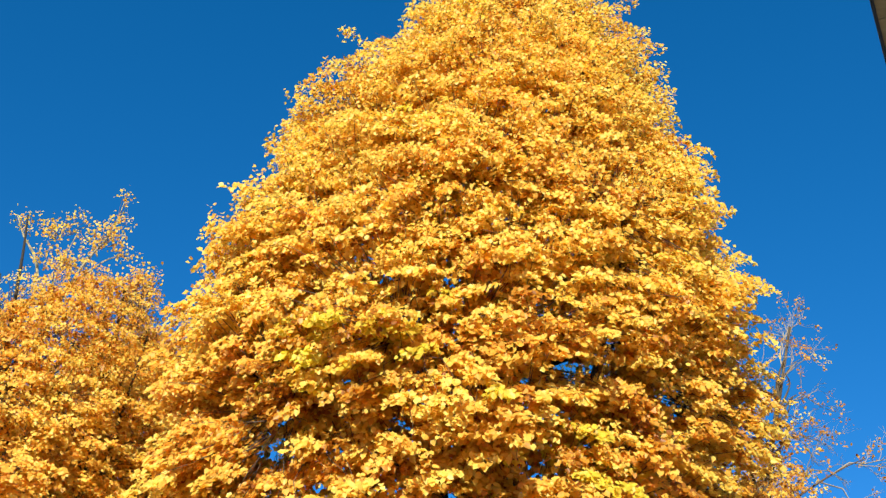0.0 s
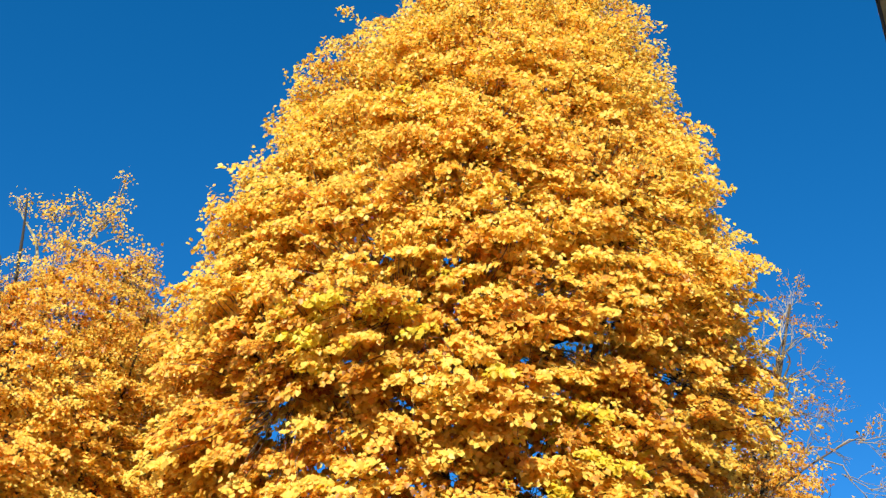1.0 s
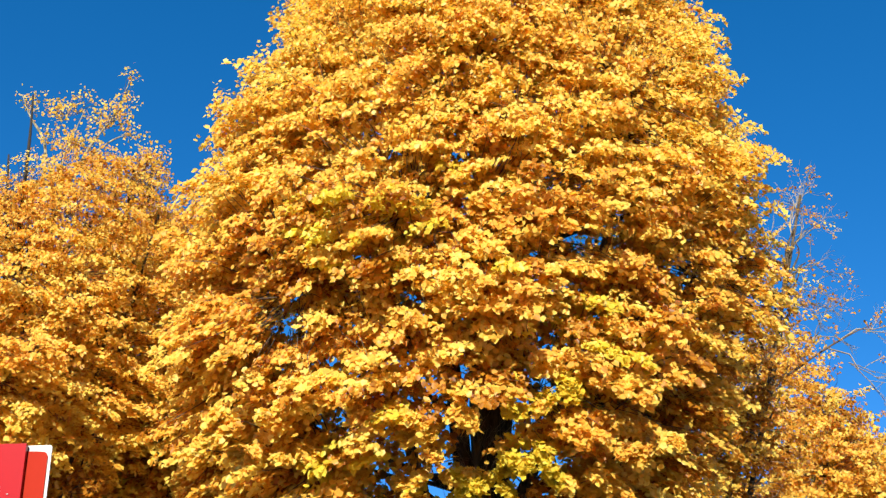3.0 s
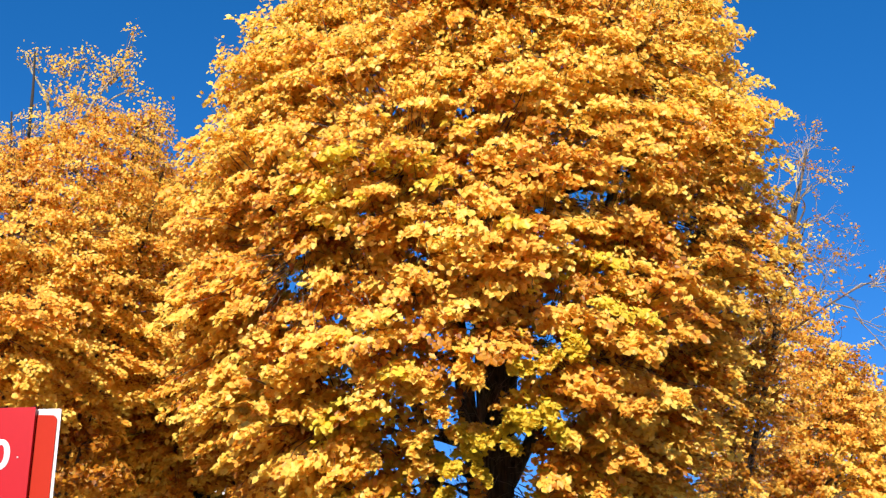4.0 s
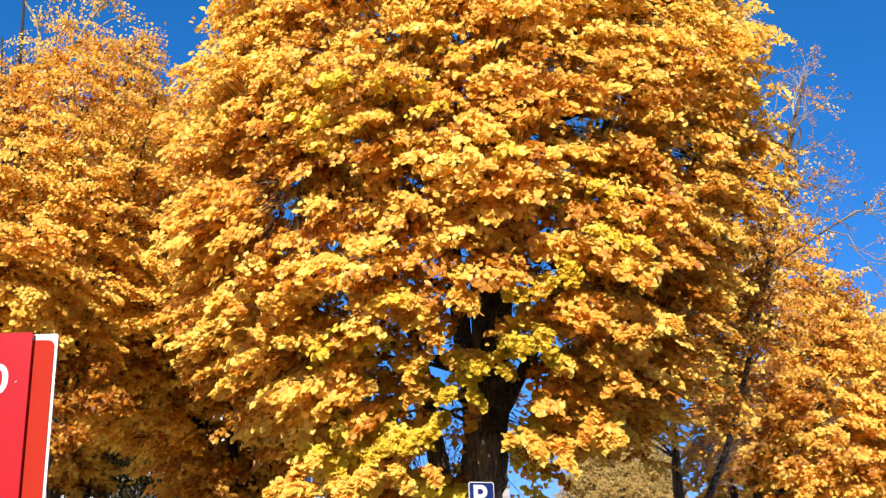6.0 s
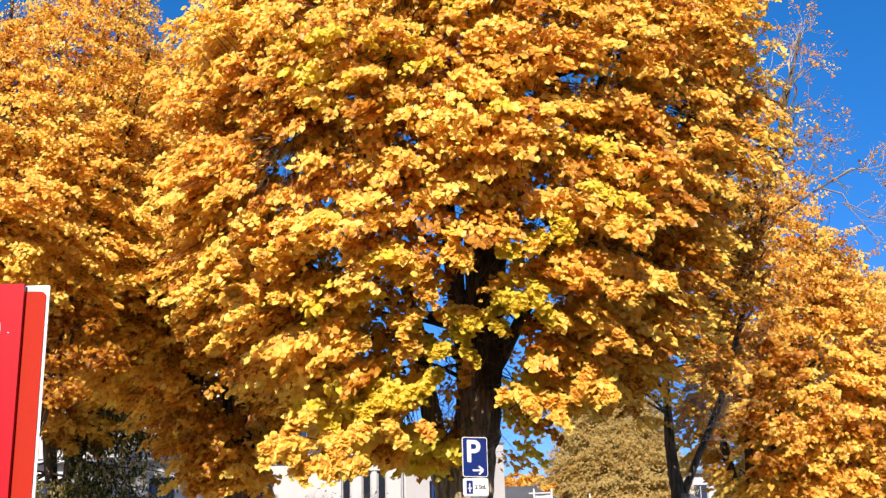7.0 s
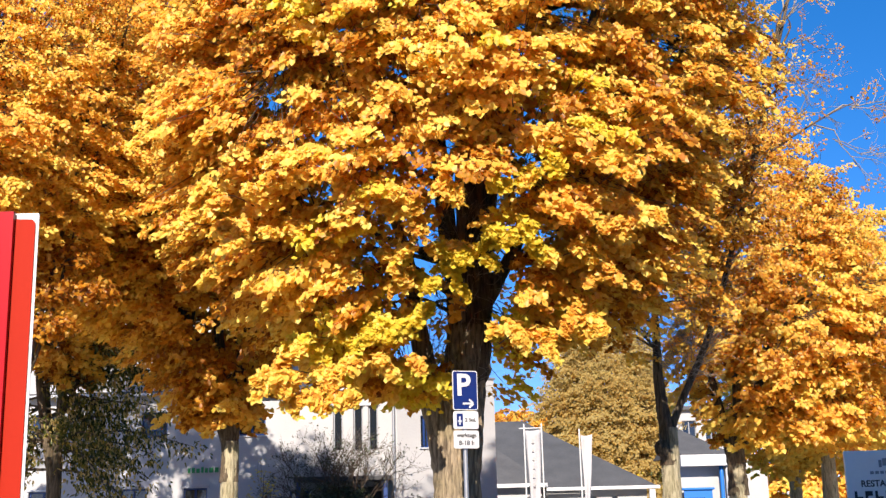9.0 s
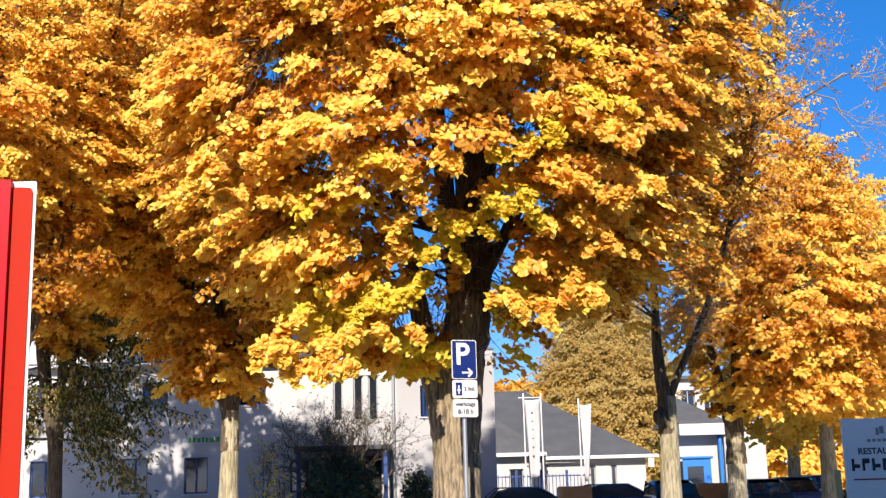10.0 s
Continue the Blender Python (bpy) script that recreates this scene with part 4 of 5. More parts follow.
broad_tree(
    "linden_tree", "yellow linden with pale trunk farther along the row", (13.6, 46.0),
    (2.8, 4.0, 6.0, 8.0, 10.0, 11.5),
    (1.5, 3.0, 3.6, 3.4, 2.6, 1.0),
    (1.5, 3.0, 3.6, 3.4, 2.6, 1.0),
    0.0,
    [(-0.8, 0.0, 9.0, 0.15, 3.2), (0.8, 0.2, 10.0, 0.14, 3.2)],
    130, 6.0, 22, 0.145, 29, [M_YELLOW, M_GOLD, M_LEMON], [0.6, 0.35, 0.05],
    trunk_r=0.28, fork=3.3, bark=M_BARK_PALE, limb_count=18)


# ---- houses ----
def pierced_wall(name, x0, x1, z0, z1, thick, openings, material, parent, m=None):
    """A wall in the x-z plane, its outer face at y = 0, with openings cut right through."""
    xs = sorted({x0, x1, *[v for o in openings for v in o[:2]]})
    zs = sorted({z0, z1, *[v for o in openings for v in o[2:]]})
    bm = bmesh.new()
    grid = {(i, j): bm.verts.new((x, 0, z)) for i, x in enumerate(xs) for j, z in enumerate(zs)}
    for i in range(len(xs) - 1):
        for j in range(len(zs) - 1):
            cx, cz = (xs[i] + xs[i + 1]) / 2, (zs[j] + zs[j + 1]) / 2
            if not any(a < cx < b and c < cz < d for a, b, c, d in openings):
                bm.faces.new([grid[i, j], grid[i + 1, j], grid[i + 1, j + 1], grid[i, j + 1]])
    for v in [v for v in bm.verts if not v.link_faces]:
        bm.verts.remove(v)
    made = bmesh.ops.extrude_face_region(bm, geom=list(bm.faces))
    for v in made["geom"]:
        if isinstance(v, bmesh.types.BMVert):
            v.co.y += thick
    if m is not None:
        bm.transform(m)
    return part(name, bm, material, parent)


def window_part(parent, x0, x1, z0, z1, m=None, frame_mat=None, bars=1, sill=True, head=True):
    """A window set into its opening: frame, pane, sill and a lintel or blind box."""
    frame_mat = frame_mat or M_BLUE
    bm = bmesh.new()
    w = 0.055
    box(bm, x0, x1, 0.10, 0.16, z0, z0 + w)
    box(bm, x0, x1, 0.10, 0.16, z1 - w, z1)
    box(bm, x0, x0 + w, 0.10, 0.16, z0 + w, z1 - w)
    box(bm, x1 - w, x1, 0.10, 0.16, z0 + w, z1 - w)
    for k in range(bars):
        c = x0 + (x1 - x0) * (k + 1) / (bars + 1)
        box(bm, c - 0.03, c + 0.03, 0.09, 0.15, z0 + w, z1 - w)
    if m is not None:
        bm.transform(m)
    win = part("window", bm, frame_mat, parent)
    bm = boxed(x0 + w, x1 - w, 0.125, 0.135, z0 + w, z1 - w)
    if m is not None:
        bm.transform(m)
    part("pane", bm, M_GLASS, win)
    if sill:
        bm = boxed(x0 - 0.06, x1 + 0.06, -0.06, 0.10, z0 - 0.05, z0 - 0.004, 0.008)
        if m is not None:
            bm.transform(m)
        part("sill", bm, M_WHITE, win)
    if head:
        bm = boxed(x0 - 0.07, x1 + 0.07, -0.05, 0.06, z1 + 0.004, z1 + 0.07, 0.008)
        if m is not None:
            bm.transform(m)
        part("lintel", bm, M_ZINC, win)
    return win


def white_house():
    house = tagged(new("house"), "white plastered two-storey house with blue window frames behind the trees", "house")
    front = Matrix.Translation((0, 40.0, 0))
    ops = [(-11.25, -10.35, 1.45, 2.66), (-9.10, -8.28, 1.42, 2.64), (-5.45, -4.80, 1.38, 2.46), (-7.25, -6.30, 4.38, 5.25),
           (-10.6, -9.7, 4.38, 5.25), (-14.4, -13.4, 4.38, 5.25), (-14.4, -13.4, 1.42, 2.64),
           (-3.96, -3.62, 3.75, 5.30), (-3.26, -2.92, 3.75, 5.30), (-2.74, -2.40, 3.75, 5.30), (-4.2, -2.3, 0.1, 2.55)]
    pierced_wall("wall", -24.0, -1.74, 0.0, 5.85, 0.35, ops, M_PLASTER, house, front)
    for k, (a, b, c, d) in enumerate(ops[:-1]):
        tall = 7 <= k <= 9
        window_part(house, a, b, c, d, front, M_INK_GREY if tall else M_BLUE, 0 if tall else 1, True, True)
    turn = Matrix.Translation((-1.74, 40.0, 0)) @ Matrix.Rotation(radians(28), 4, "Z")
    side_ops = [(0.91, 1.25, 3.85, 4.95), (2.5, 3.0, 3.85, 4.95), (2.5, 3.0, 1.2, 2.3)]
    pierced_wall("wall", 0.0, 3.93, 0.0, 6.3, 0.35, side_ops, M_PLASTER, house, turn)
    for a, b, c, d in side_ops[:1]:
        window_part(house, a, b, c, d, turn, M_BLUE, 1, True, False)
    for a, b, c, d in side_ops[1:]:
        window_part(house, a, b, c, d, turn, M_BLUE, 1, True, False)
    # taller part of the house, set back behind the low front block
    up = Matrix.Translation((0, 40.5, 0))
    up_ops = [(-13.2, -12.3, 6.6, 7.7), (-10.4, -9.5, 6.6, 7.7)]
    pierced_wall("wall", -24.0, -6.2, 5.86, 9.2, 0.3, up_ops, M_PLASTER, house, up)
    for a, b, c, d in up_ops:
        window_part(house, a, b, c, d, up, M_BLUE, 1, True, True)
    part("wall", boxed(-6.5, -6.2, 40.8, 47.9, 5.86, 9.2), M_PLASTER, house)
    part("roof", boxed(-24.4, -5.9, 40.2, 48.4, 9.204, 9.36, 0.02), M_SLATE, house)
    # back walls close the volume
    bm = boxed(-24.0, -1.0, 48.0, 48.3, 0, 5.85)
    part("wall", bm, M_PLASTER, house)
    # roof: low hipped slope, gutter, parapet cap
    v = [(-24.4, 39.7, 5.86), (-1.5, 39.7, 5.86), (-1.0, 48.6, 5.86), (-24.4, 48.6, 5.86), (-20, 44.0, 6.9), (-5.0, 44.0, 6.9)]
    link_mesh("roof", v, [(0, 1, 5, 4), (1, 2, 5), (2, 3, 4, 5), (3, 0, 4), (3, 2, 1, 0)], M_SLATE, house)
    bm = boxed(-24.4, -1.62, 39.58, 39.72, 5.80, 5.90, 0.02)
    part("gutter", bm, M_ZINC, house)
    bm = boxed(-0.04, 3.97, -0.05, 0.42, 6.302, 6.38, 0.01)
    bm.transform(turn)
    part("parapet_cap", bm, M_ZINC, house)
    for a in (2.8, 3.7):
        bm = bmesh.new()
        bmesh.ops.create_cone(bm, cap_ends=True, segments=10, radius1=0.05, radius2=0.05, depth=0.22)
        bmesh.ops.translate(bm, verts=bm.verts, vec=(a, 0.25, 6.49))
        bm.transform(turn)
        part("vent_pipe", bm, M_DARK, house)
    limb("downpipe", [(-1.86, 39.93, 5.55), (-1.86, 39.93, 3.0), (-1.86, 39.93, 0.0)], 0.055, 0.055, M_ZINC, house, 10, 0.0)
    bm = bmesh.new()
    bmesh.ops.create_cone(bm, cap_ends=True, segments=12, radius1=0.06, radius2=0.17, depth=0.28)
    bmesh.ops.translate(bm, verts=bm.verts, vec=(-1.86, 39.90, 5.66))
    part("rain_funnel", bm, M_ZINC, house, smooth=True)
    # entrance porch with dark recess and blue posts
    bm = boxed(-5.15, -1.95, 38.7, 39.98, 2.72, 2.88, 0.02)
    part("porch_roof", bm, M_DARK, house)
    for x in (-5.0, -2.1):
        bm = boxed(x - 0.07, x + 0.07, 38.75, 38.89, 0.0, 2.72, 0.01)
        part("porch_post", bm, M_BLUE, house)
    bm = boxed(-4.2, -2.3, 40.2, 40.26, 0.1, 2.55)
    door = part("door", bm, M_DARK, house)
    bm = boxed(-3.28, -3.22, 40.14, 40.198, 0.1, 2.55)
    part("door_frame", bm, M_BLUE, door)
    # small green lettering above the ground-floor window, too far to read
    board = part("shop_sign", boxed(-9.0, -7.4, 39.955, 39.99, 3.12, 3.40, 0.01), M_PLASTER, house, "pale strip with green lettering")
    rng = random.Random(3)
    x = -8.95
    while x < -7.6:
        w = rng.uniform(0.08, 0.14)
        part("letter_bar", boxed(x, x + w, 39.93, 39.952, 3.15, 3.15 + rng.uniform(0.14, 0.2), 0.004), M_SIGN_GREEN, board)
        x += w + 0.05
    set_back(house, 1.08)


white_house()


def hip_roofed_hall():
    hall = tagged(new("hall_building"), "low white hall with dark slate hipped roof and white fascia", "building")
    m = Matrix.Translation((0, 50.0, 0))
    ops = [(2.55, 3.15, 0.9, 2.05), (6.05, 6.30, 1.0, 2.15), (6.95, 7.2, 1.0, 2.15)]
    pierced_wall("wall", 3.9, 8.45, 0.0, 2.45, 0.3, ops[1:], M_PLASTER, hall, m)
    m2 = Matrix.Translation((0, 49.2, 0))
    pierced_wall("wall", -2.0, 3.9, 0.0, 2.62, 0.3, ops[:1], M_PLASTER, hall, m2)
    window_part(hall, *ops[0], m2, M_INK_GREY, 1, True, False)
    for o in ops[1:]:
        window_part(hall, *o, m, M_INK_GREY, 0, True, False)
    part("wall", boxed(8.15, 8.45, 50.3, 60, 0, 2.45), M_PLASTER, hall)
    v = [(-4.0, 49.6, 2.62), (8.9, 49.6, 2.50), (8.9, 60.0, 2.50), (-4.0, 60.0, 2.62), (-4.0, 54.8, 5.75), (3.6, 54.8, 5.75)]
    link_mesh("roof", v, [(0, 1, 5, 4), (1, 2, 5), (2, 3, 4, 5), (3, 0, 4), (3, 2, 1, 0)], M_SLATE, hall)
    v = [(-4.0, 48.8, 2.70), (4.1, 48.8, 2.70), (1.4, 53.4, 5.0), (-4.0, 53.4, 5.0), (4.1, 49.7, 2.66)]
    link_mesh("roof", v, [(0, 1, 2, 3), (1, 4, 2)], M_SLATE_B, hall)
    part("fascia", boxed(-4.0, 4.12, 48.72, 48.80, 2.56, 2.72, 0.01), M_WHITE, hall)
    part("fascia", boxed(4.14, 8.95, 49.50, 49.58, 2.40, 2.54, 0.01), M_WHITE, hall)
    part("gutter_box", boxed(8.5, 8.75, 49.55, 49.85, 2.0, 2.38, 0.02), M_WHITE, hall)
    set_back(hall)


hip_roofed_hall()


def portico_house():
    ph = tagged(new("portico_house"), "white building with grey roof, columned porch and blue booth", "house")
    v = [(10.9, 54.6, 4.0), (13.4, 54.6, 4.0), (13.4, 62, 4.0), (10.9, 62, 4.0), (11.6, 58, 5.4), (11.3, 58, 5.4)]
    link_mesh("roof", v, [(0, 1, 4, 5), (1, 2, 4), (2, 3, 5, 4), (3, 0, 5), (3, 2, 1, 0)], M_SLATE_B, ph)
    part("fascia", boxed(10.9, 13.4, 54.5, 54.9, 3.45, 3.98, 0.02), M_WHITE, ph)
    part("wall", boxed(10.9, 13.4, 55.3, 55.6, 0, 3.6), M_PLASTER, ph)
    part("wall", boxed(13.45, 14.75, 55.0, 55.3, 0, 3.75), M_PLASTER, ph)
    part("wall", boxed(14.76, 15.1, 55.3, 62.3, 0, 3.75), M_PLASTER, ph)
    part("porch_floor", boxed(10.9, 13.4, 54.5, 55.3, 0.122, 0.3), M_PAVING, ph)
    limb("column", [(13.15, 54.8, 0.0), (13.15, 54.8, 1.8), (13.15, 54.8, 3.45)], 0.16, 0.14, M_WHITE, ph, 14, 0.0)
    limb("column", [(12.85, 54.9, 0.0), (12.85, 54.9, 1.8), (12.85, 54.9, 3.45)], 0.10, 0.10, M_BRIGHT_BLUE, ph, 14, 0.0)
    part("cap", boxed(14.7, 15.2, 54.9, 55.2, 3.5, 3.75, 0.02), M_BLUE, ph)
    booth = tagged(new("booth"), "bright blue wooden booth with a glazed front", "booth")
    pierced_wall("wall", 10.85, 12.15, 0.0, 2.35, 0.08, [(11.05, 11.8, 1.05, 2.0)], M_BRIGHT_BLUE, booth, Matrix.Translation((0, 54.0, 0)))
    part("pane", boxed(11.05, 11.8, 54.03, 54.04, 1.05, 2.0), M_GLASS, booth)
    part("roof", boxed(10.75, 12.25, 53.9, 55.0, 2.352, 2.46, 0.03), M_BRIGHT_BLUE, booth)
    tall = tagged(new("apartment_house"), "far white upper storey with dark windows", "house")
    m = Matrix.Translation((0, 66.0, 0))
    ops = [(13.4, 14.2, 5.3, 6.4), (14.7, 15.4, 5.3, 6.4)]
    pierced_wall("wall", 12.9, 16.5, 0, 7.0, 0.3, ops, M_PLASTER, tall, m)
    for o in ops:
        window_part(tall, *o, m, M_INK_GREY, 1, True, False)
    part("roof", boxed(12.7, 16.7, 65.7, 72, 7.004, 7.2), M_SLATE, tall)
    for thing in (ph, booth, tall):
        set_back(thing)


portico_house()


def eaves_house():
    """The house beside and behind the camera: the edge of its low wing's roof comes into view, and the shadow of its rear gable lies on the linden."""
    h = tagged(new("eaves_house"), "house roof overhang with brown board soffit and dark gutter", "house")
    turn = Matrix.Rotation(radians(-26.5), 4, "Z")
    # local y runs along the eaves, x inwards
    z, y0, y1, ridge, rise = 8.4, 1.8, 9.3, 5.35, 1.75

    def slab(x0, x1, a, b, c, d, material, name, bevel=0.0):
        bm = boxed(x0, x1, a, b, c, d, bevel)
        bm.transform(turn)
        return part(name, bm, material, h)

    for k in range(17):
        y = 1.62 + k * 0.46
        slab(0.016, 0.95, y + 0.006, y + 0.452, z - 0.006, z + 0.03, M_SOFFIT, "soffit_board", 0.004)
    slab(-0.016, 0.016, 1.6, 9.48, z - 0.014, z + 0.032, M_DARK, "fascia", 0.003)
    slab(0.95, 1.25, y0, y1, 0, z + 0.2, M_PLASTER, "wall")
    slab(9.1, 9.4, y0 + 0.3, y1 - 0.3, 0, z + 0.2, M_PLASTER, "wall")
    for a, b in ((y1 - 0.3, y1), (y0, y0 + 0.3)):
        link_mesh("wall", [turn @ Vector(p) for yy in (a, b) for p in ((1.25, yy, 0), (9.4, yy, 0), (9.4, yy, z + 0.2), (ridge, yy, z + rise - 0.15), (1.25, yy, z + 0.2))],
                  [(0, 1, 2, 3, 4), (9, 8, 7, 6, 5), (0, 5, 6, 1), (1, 6, 7, 2), (2, 7, 8, 3), (3, 8, 9, 4), (4, 9, 5, 0)], M_PLASTER, h)
    for a in (0.25, 2 * ridge - 0.3):
        v = [(a, 1.5, z + 0.04), (a, 9.6, z + 0.04), (ridge, 9.6, z + rise), (ridge, 1.5, z + rise)]
        v2 = [(x, y, q + 0.14) for x, y, q in v]
        link_mesh("roof", [turn @ Vector(p) for p in v + v2], [(0, 1, 2, 3), (7, 6, 5, 4), (0, 4, 5, 1), (1, 5, 6, 2), (2, 6, 7, 3), (3, 7, 4, 0)], M_SLATE, h)
    # unseen rear block, shaped so its gable towards the street shades the linden
    cx, w, near, far, eaves, top = 0.8, 3.9, -6.0, -18.0, 14.8, 18.1
    for a, b in ((near - 0.35, near), (far, far + 0.35)):
        link_mesh("wall", [(cx + x, y, q) for y in (a, b) for x, q in ((-w, 0), (w, 0), (w, eaves), (0, top - 0.2), (-w, eaves))],
                  [(0, 1, 2, 3, 4), (9, 8, 7, 6, 5), (0, 5, 6, 1), (1, 6, 7, 2), (2, 7, 8, 3), (3, 8, 9, 4), (4, 9, 5, 0)], M_PLASTER, h)
    for sx in (-1, 1):
        part("wall", boxed(min(cx + sx * w, cx + sx * (w - 0.35)), max(cx + sx * w, cx + sx * (w - 0.35)), far + 0.35, near - 0.35, 0, eaves), M_PLASTER, h)
        v = [(cx + sx * (w + 0.25), far - 0.2, eaves - 0.1), (cx + sx * (w + 0.25), near + 0.2, eaves - 0.1), (cx, near + 0.2, top), (cx, far - 0.2, top)]
        link_mesh("roof", v + [(x, y, q + 0.16) for x, y, q in v], [(0, 1, 2, 3), (7, 6, 5, 4), (0, 4, 5, 1), (1, 5, 6, 2), (2, 6, 7, 3), (3, 7, 4, 0)], M_SLATE, h)


eaves_house()


# ---- signs ----
def text_part(name, body, size, m, material, parent, depth=0.003):
    cu = bpy.data.curves.new(name, "FONT")
    cu.body, cu.size, cu.extrude = body, size, depth
    cu.offset = 0.022 * size
    cu.align_x, cu.align_y = "CENTER", "CENTER"
    tmp = bpy.data.objects.new(name + "_curve", cu)
    scene.collection.objects.link(tmp)
    bpy.context.view_layer.update()
    me = bpy.data.meshes.new_from_object(tmp.evaluated_get(bpy.context.evaluated_depsgraph_get()))
    bpy.data.objects.remove(tmp)
    me.transform(m)
    me.materials.clear()
    me.materials.append(material)
    ob = new(name, me)
    ob.parent = parent
    return ob


UPRIGHT = Matrix.Rotation(radians(90), 4, "X")


def rounded_plate(w, h, r, t, corners=(1, 1, 1, 1)):
    """A plate in the x-z plane from (0, 0) to (w, h), t deep towards +y; corners: lower left, lower right, upper right, upper left."""
    bm = bmesh.new()
    pts = []
    for (cx, cz, a0), on in zip(((r, r, 180), (w - r, r, 270), (w - r, h - r, 0), (r, h - r, 90)), corners):
        if on:
            pts += [(cx + r * math.cos(radians(a0 + k * 15)), cz + r * math.sin(radians(a0 + k * 15))) for k in range(7)]
        else:
            pts.append((cx + (r if a0 in (270, 0) else -r), cz + (r if a0 in (0, 90) else -r)))
    front = [bm.verts.new((x, 0, z)) for x, z in pts]
    back = [bm.verts.new((x, t, z)) for x, z in pts]
    bm.faces.new(front)
    bm.faces.new(back[::-1])
    n = len(pts)
    for i in range(n):
        bm.faces.new([front[i], back[i], back[(i + 1) % n], front[(i + 1) % n]])
    return bm


def parking_sign():
    s = tagged(new("parking_sign"), "blue parking sign with two white plates on grey post", "traffic sign")
    s.matrix_world = Matrix.Translation((0.30, 18.95, 0)) @ Matrix.Rotation(radians(20), 4, "Z")
    limb("post", [(0, 0.06, -0.05), (0, 0.06, 2.0), (0, 0.06, 3.86)], 0.038, 0.038, M_ZINC, s, 14, 0.0)

    def plate(name, z0, h, rim, face, label):
        bm = rounded_plate(0.44, h, 0.035, 0.014)
        bm.transform(Matrix.Translation((-0.22, -0.008, z0)))
        p = part(name, bm, rim, s, label)
        bm = rounded_plate(0.414, h - 0.026, 0.028, 0.003)
        bm.transform(Matrix.Translation((-0.207, -0.0125, z0 + 0.013)))
        part("face", bm, face, p)
        for k in (0.2, 0.8):
            part("clamp", boxed(-0.06, 0.06, 0.008, 0.11, z0 + h * k - 0.015, z0 + h * k + 0.015, 0.004), M_ZINC, p)
        return p

    p = plate("parking_plate", 3.255, 0.645, M_SIGN_WHITE, M_SIGN_BLUE, "blue plate with white letter and arrow")
    text_part("letter", "P", 0.50, Matrix.Translation((-0.035, -0.0145, 3.65)) @ UPRIGHT, M_SIGN_WHITE, p)
    bm = bmesh.new()
    for a in ((-0.05, 0.10, 3.345, 3.375),):
        box(bm, a[0], a[1], -0.0165, -0.0145, a[2], a[3])
    part("arrow_shaft", bm, M_SIGN_WHITE, p)
    bm = bmesh.new()
    for sgn in (1, -1):
        b2 = boxed(-0.10, 0.0, -0.0175, -0.0167, -0.016, 0.016)
        b2.transform(Matrix.Translation((0.135, 0, 3.36)) @ Matrix.Rotation(radians(42 * sgn), 4, "Y"))
        me = bpy.data.meshes.new("tmp")
        b2.to_mesh(me)
        b2.free()
        bm.from_mesh(me)
        bpy.data.meshes.remove(me)
    part("arrow_head", bm, M_SIGN_WHITE, p)
    p = plate("disc_plate", 2.945, 0.29, M_SIGN_WHITE, M_SIGN_WHITE, "white plate with a blue parking disc symbol")
    part("disc_symbol", boxed(-0.165, -0.055, -0.0165, -0.0145, 2.985, 3.195, 0.0), M_SIGN_BLUE, p)
    part("disc_mark", boxed(-0.122, -0.098, -0.019, -0.0167, 3.01, 3.15), M_SIGN_WHITE, p)
    part("disc_mark", boxed(-0.145, -0.075, -0.019, -0.0167, 3.06, 3.085), M_SIGN_WHITE, p)
    text_part("lettering", "2 Std.", 0.085, Matrix.Translation((0.08, -0.0145, 3.09)) @ UPRIGHT, M_BLACK, p)
    p = plate("hours_plate", 2.63, 0.29, M_SIGN_WHITE, M_SIGN_WHITE, "white plate with black hours lettering")
    text_part("lettering", "werktags", 0.095, Matrix.Translation((0, -0.0145, 2.84)) @ UPRIGHT, M_BLACK, p)
    text_part("lettering", "8-18 h", 0.105, Matrix.Translation((0, -0.0145, 2.715)) @ UPRIGHT, M_BLACK, p)


parking_sign()


def red_pylon():
    s = tagged(new("pylon_sign"), "tall red advertising pylon with white numeral and white-edged rear panel", "sign")
    bm = rounded_plate(1.495, 3.38, 0.02, 0.03, (0, 0, 0, 1))
    bm.transform(Matrix.Translation((-3.985, 6.40, 0.0)))
    face = part("front_panel", bm, M_SIGN_RED, s, "glossy crimson front panel")
    text_part("numeral", "0", 0.235, Matrix.Translation((-2.665, 6.398, 3.10)) @ UPRIGHT, M_SIGN_WHITE, face, 0.001)
    bm = bmesh.new()
    bmesh.ops.create_icosphere(bm, subdivisions=1, radius=0.006)
    bmesh.ops.translate(bm, verts=bm.verts, vec=(-2.562, 6.398, 3.09))
    part("rivet", bm, M_SIGN_WHITE, face)
    bm = rounded_plate(0.62, 3.378, 0.012, 0.006, (0, 0, 1, 0))
    bm.transform(Matrix.Translation((-2.976, 6.4445, 0.0)))
    part("rear_plate", bm, M_SIGN_WHITE, s, "white sheet edge")
    bm = rounded_plate(0.627, 3.364, 0.025, 0.006, (0, 0, 1, 0))
    for v in bm.verts:      # its top falls away from the front panel
        if v.co.z > 3.0:
            v.co.z -= 0.28 * max(0.0, v.co.x - 0.51)
    bm.transform(Matrix.Translation((-3.0, 6.436, 0.0)))
    part("side_panel", bm, M_SIGN_ORANGE, s, "matt orange-red rear panel with rounded corner")
    part("plinth", boxed(-4.05, -2.35, 6.3, 6.7, -0.05, 0.12, 0.02), M_PAVING, s)


red_pylon()


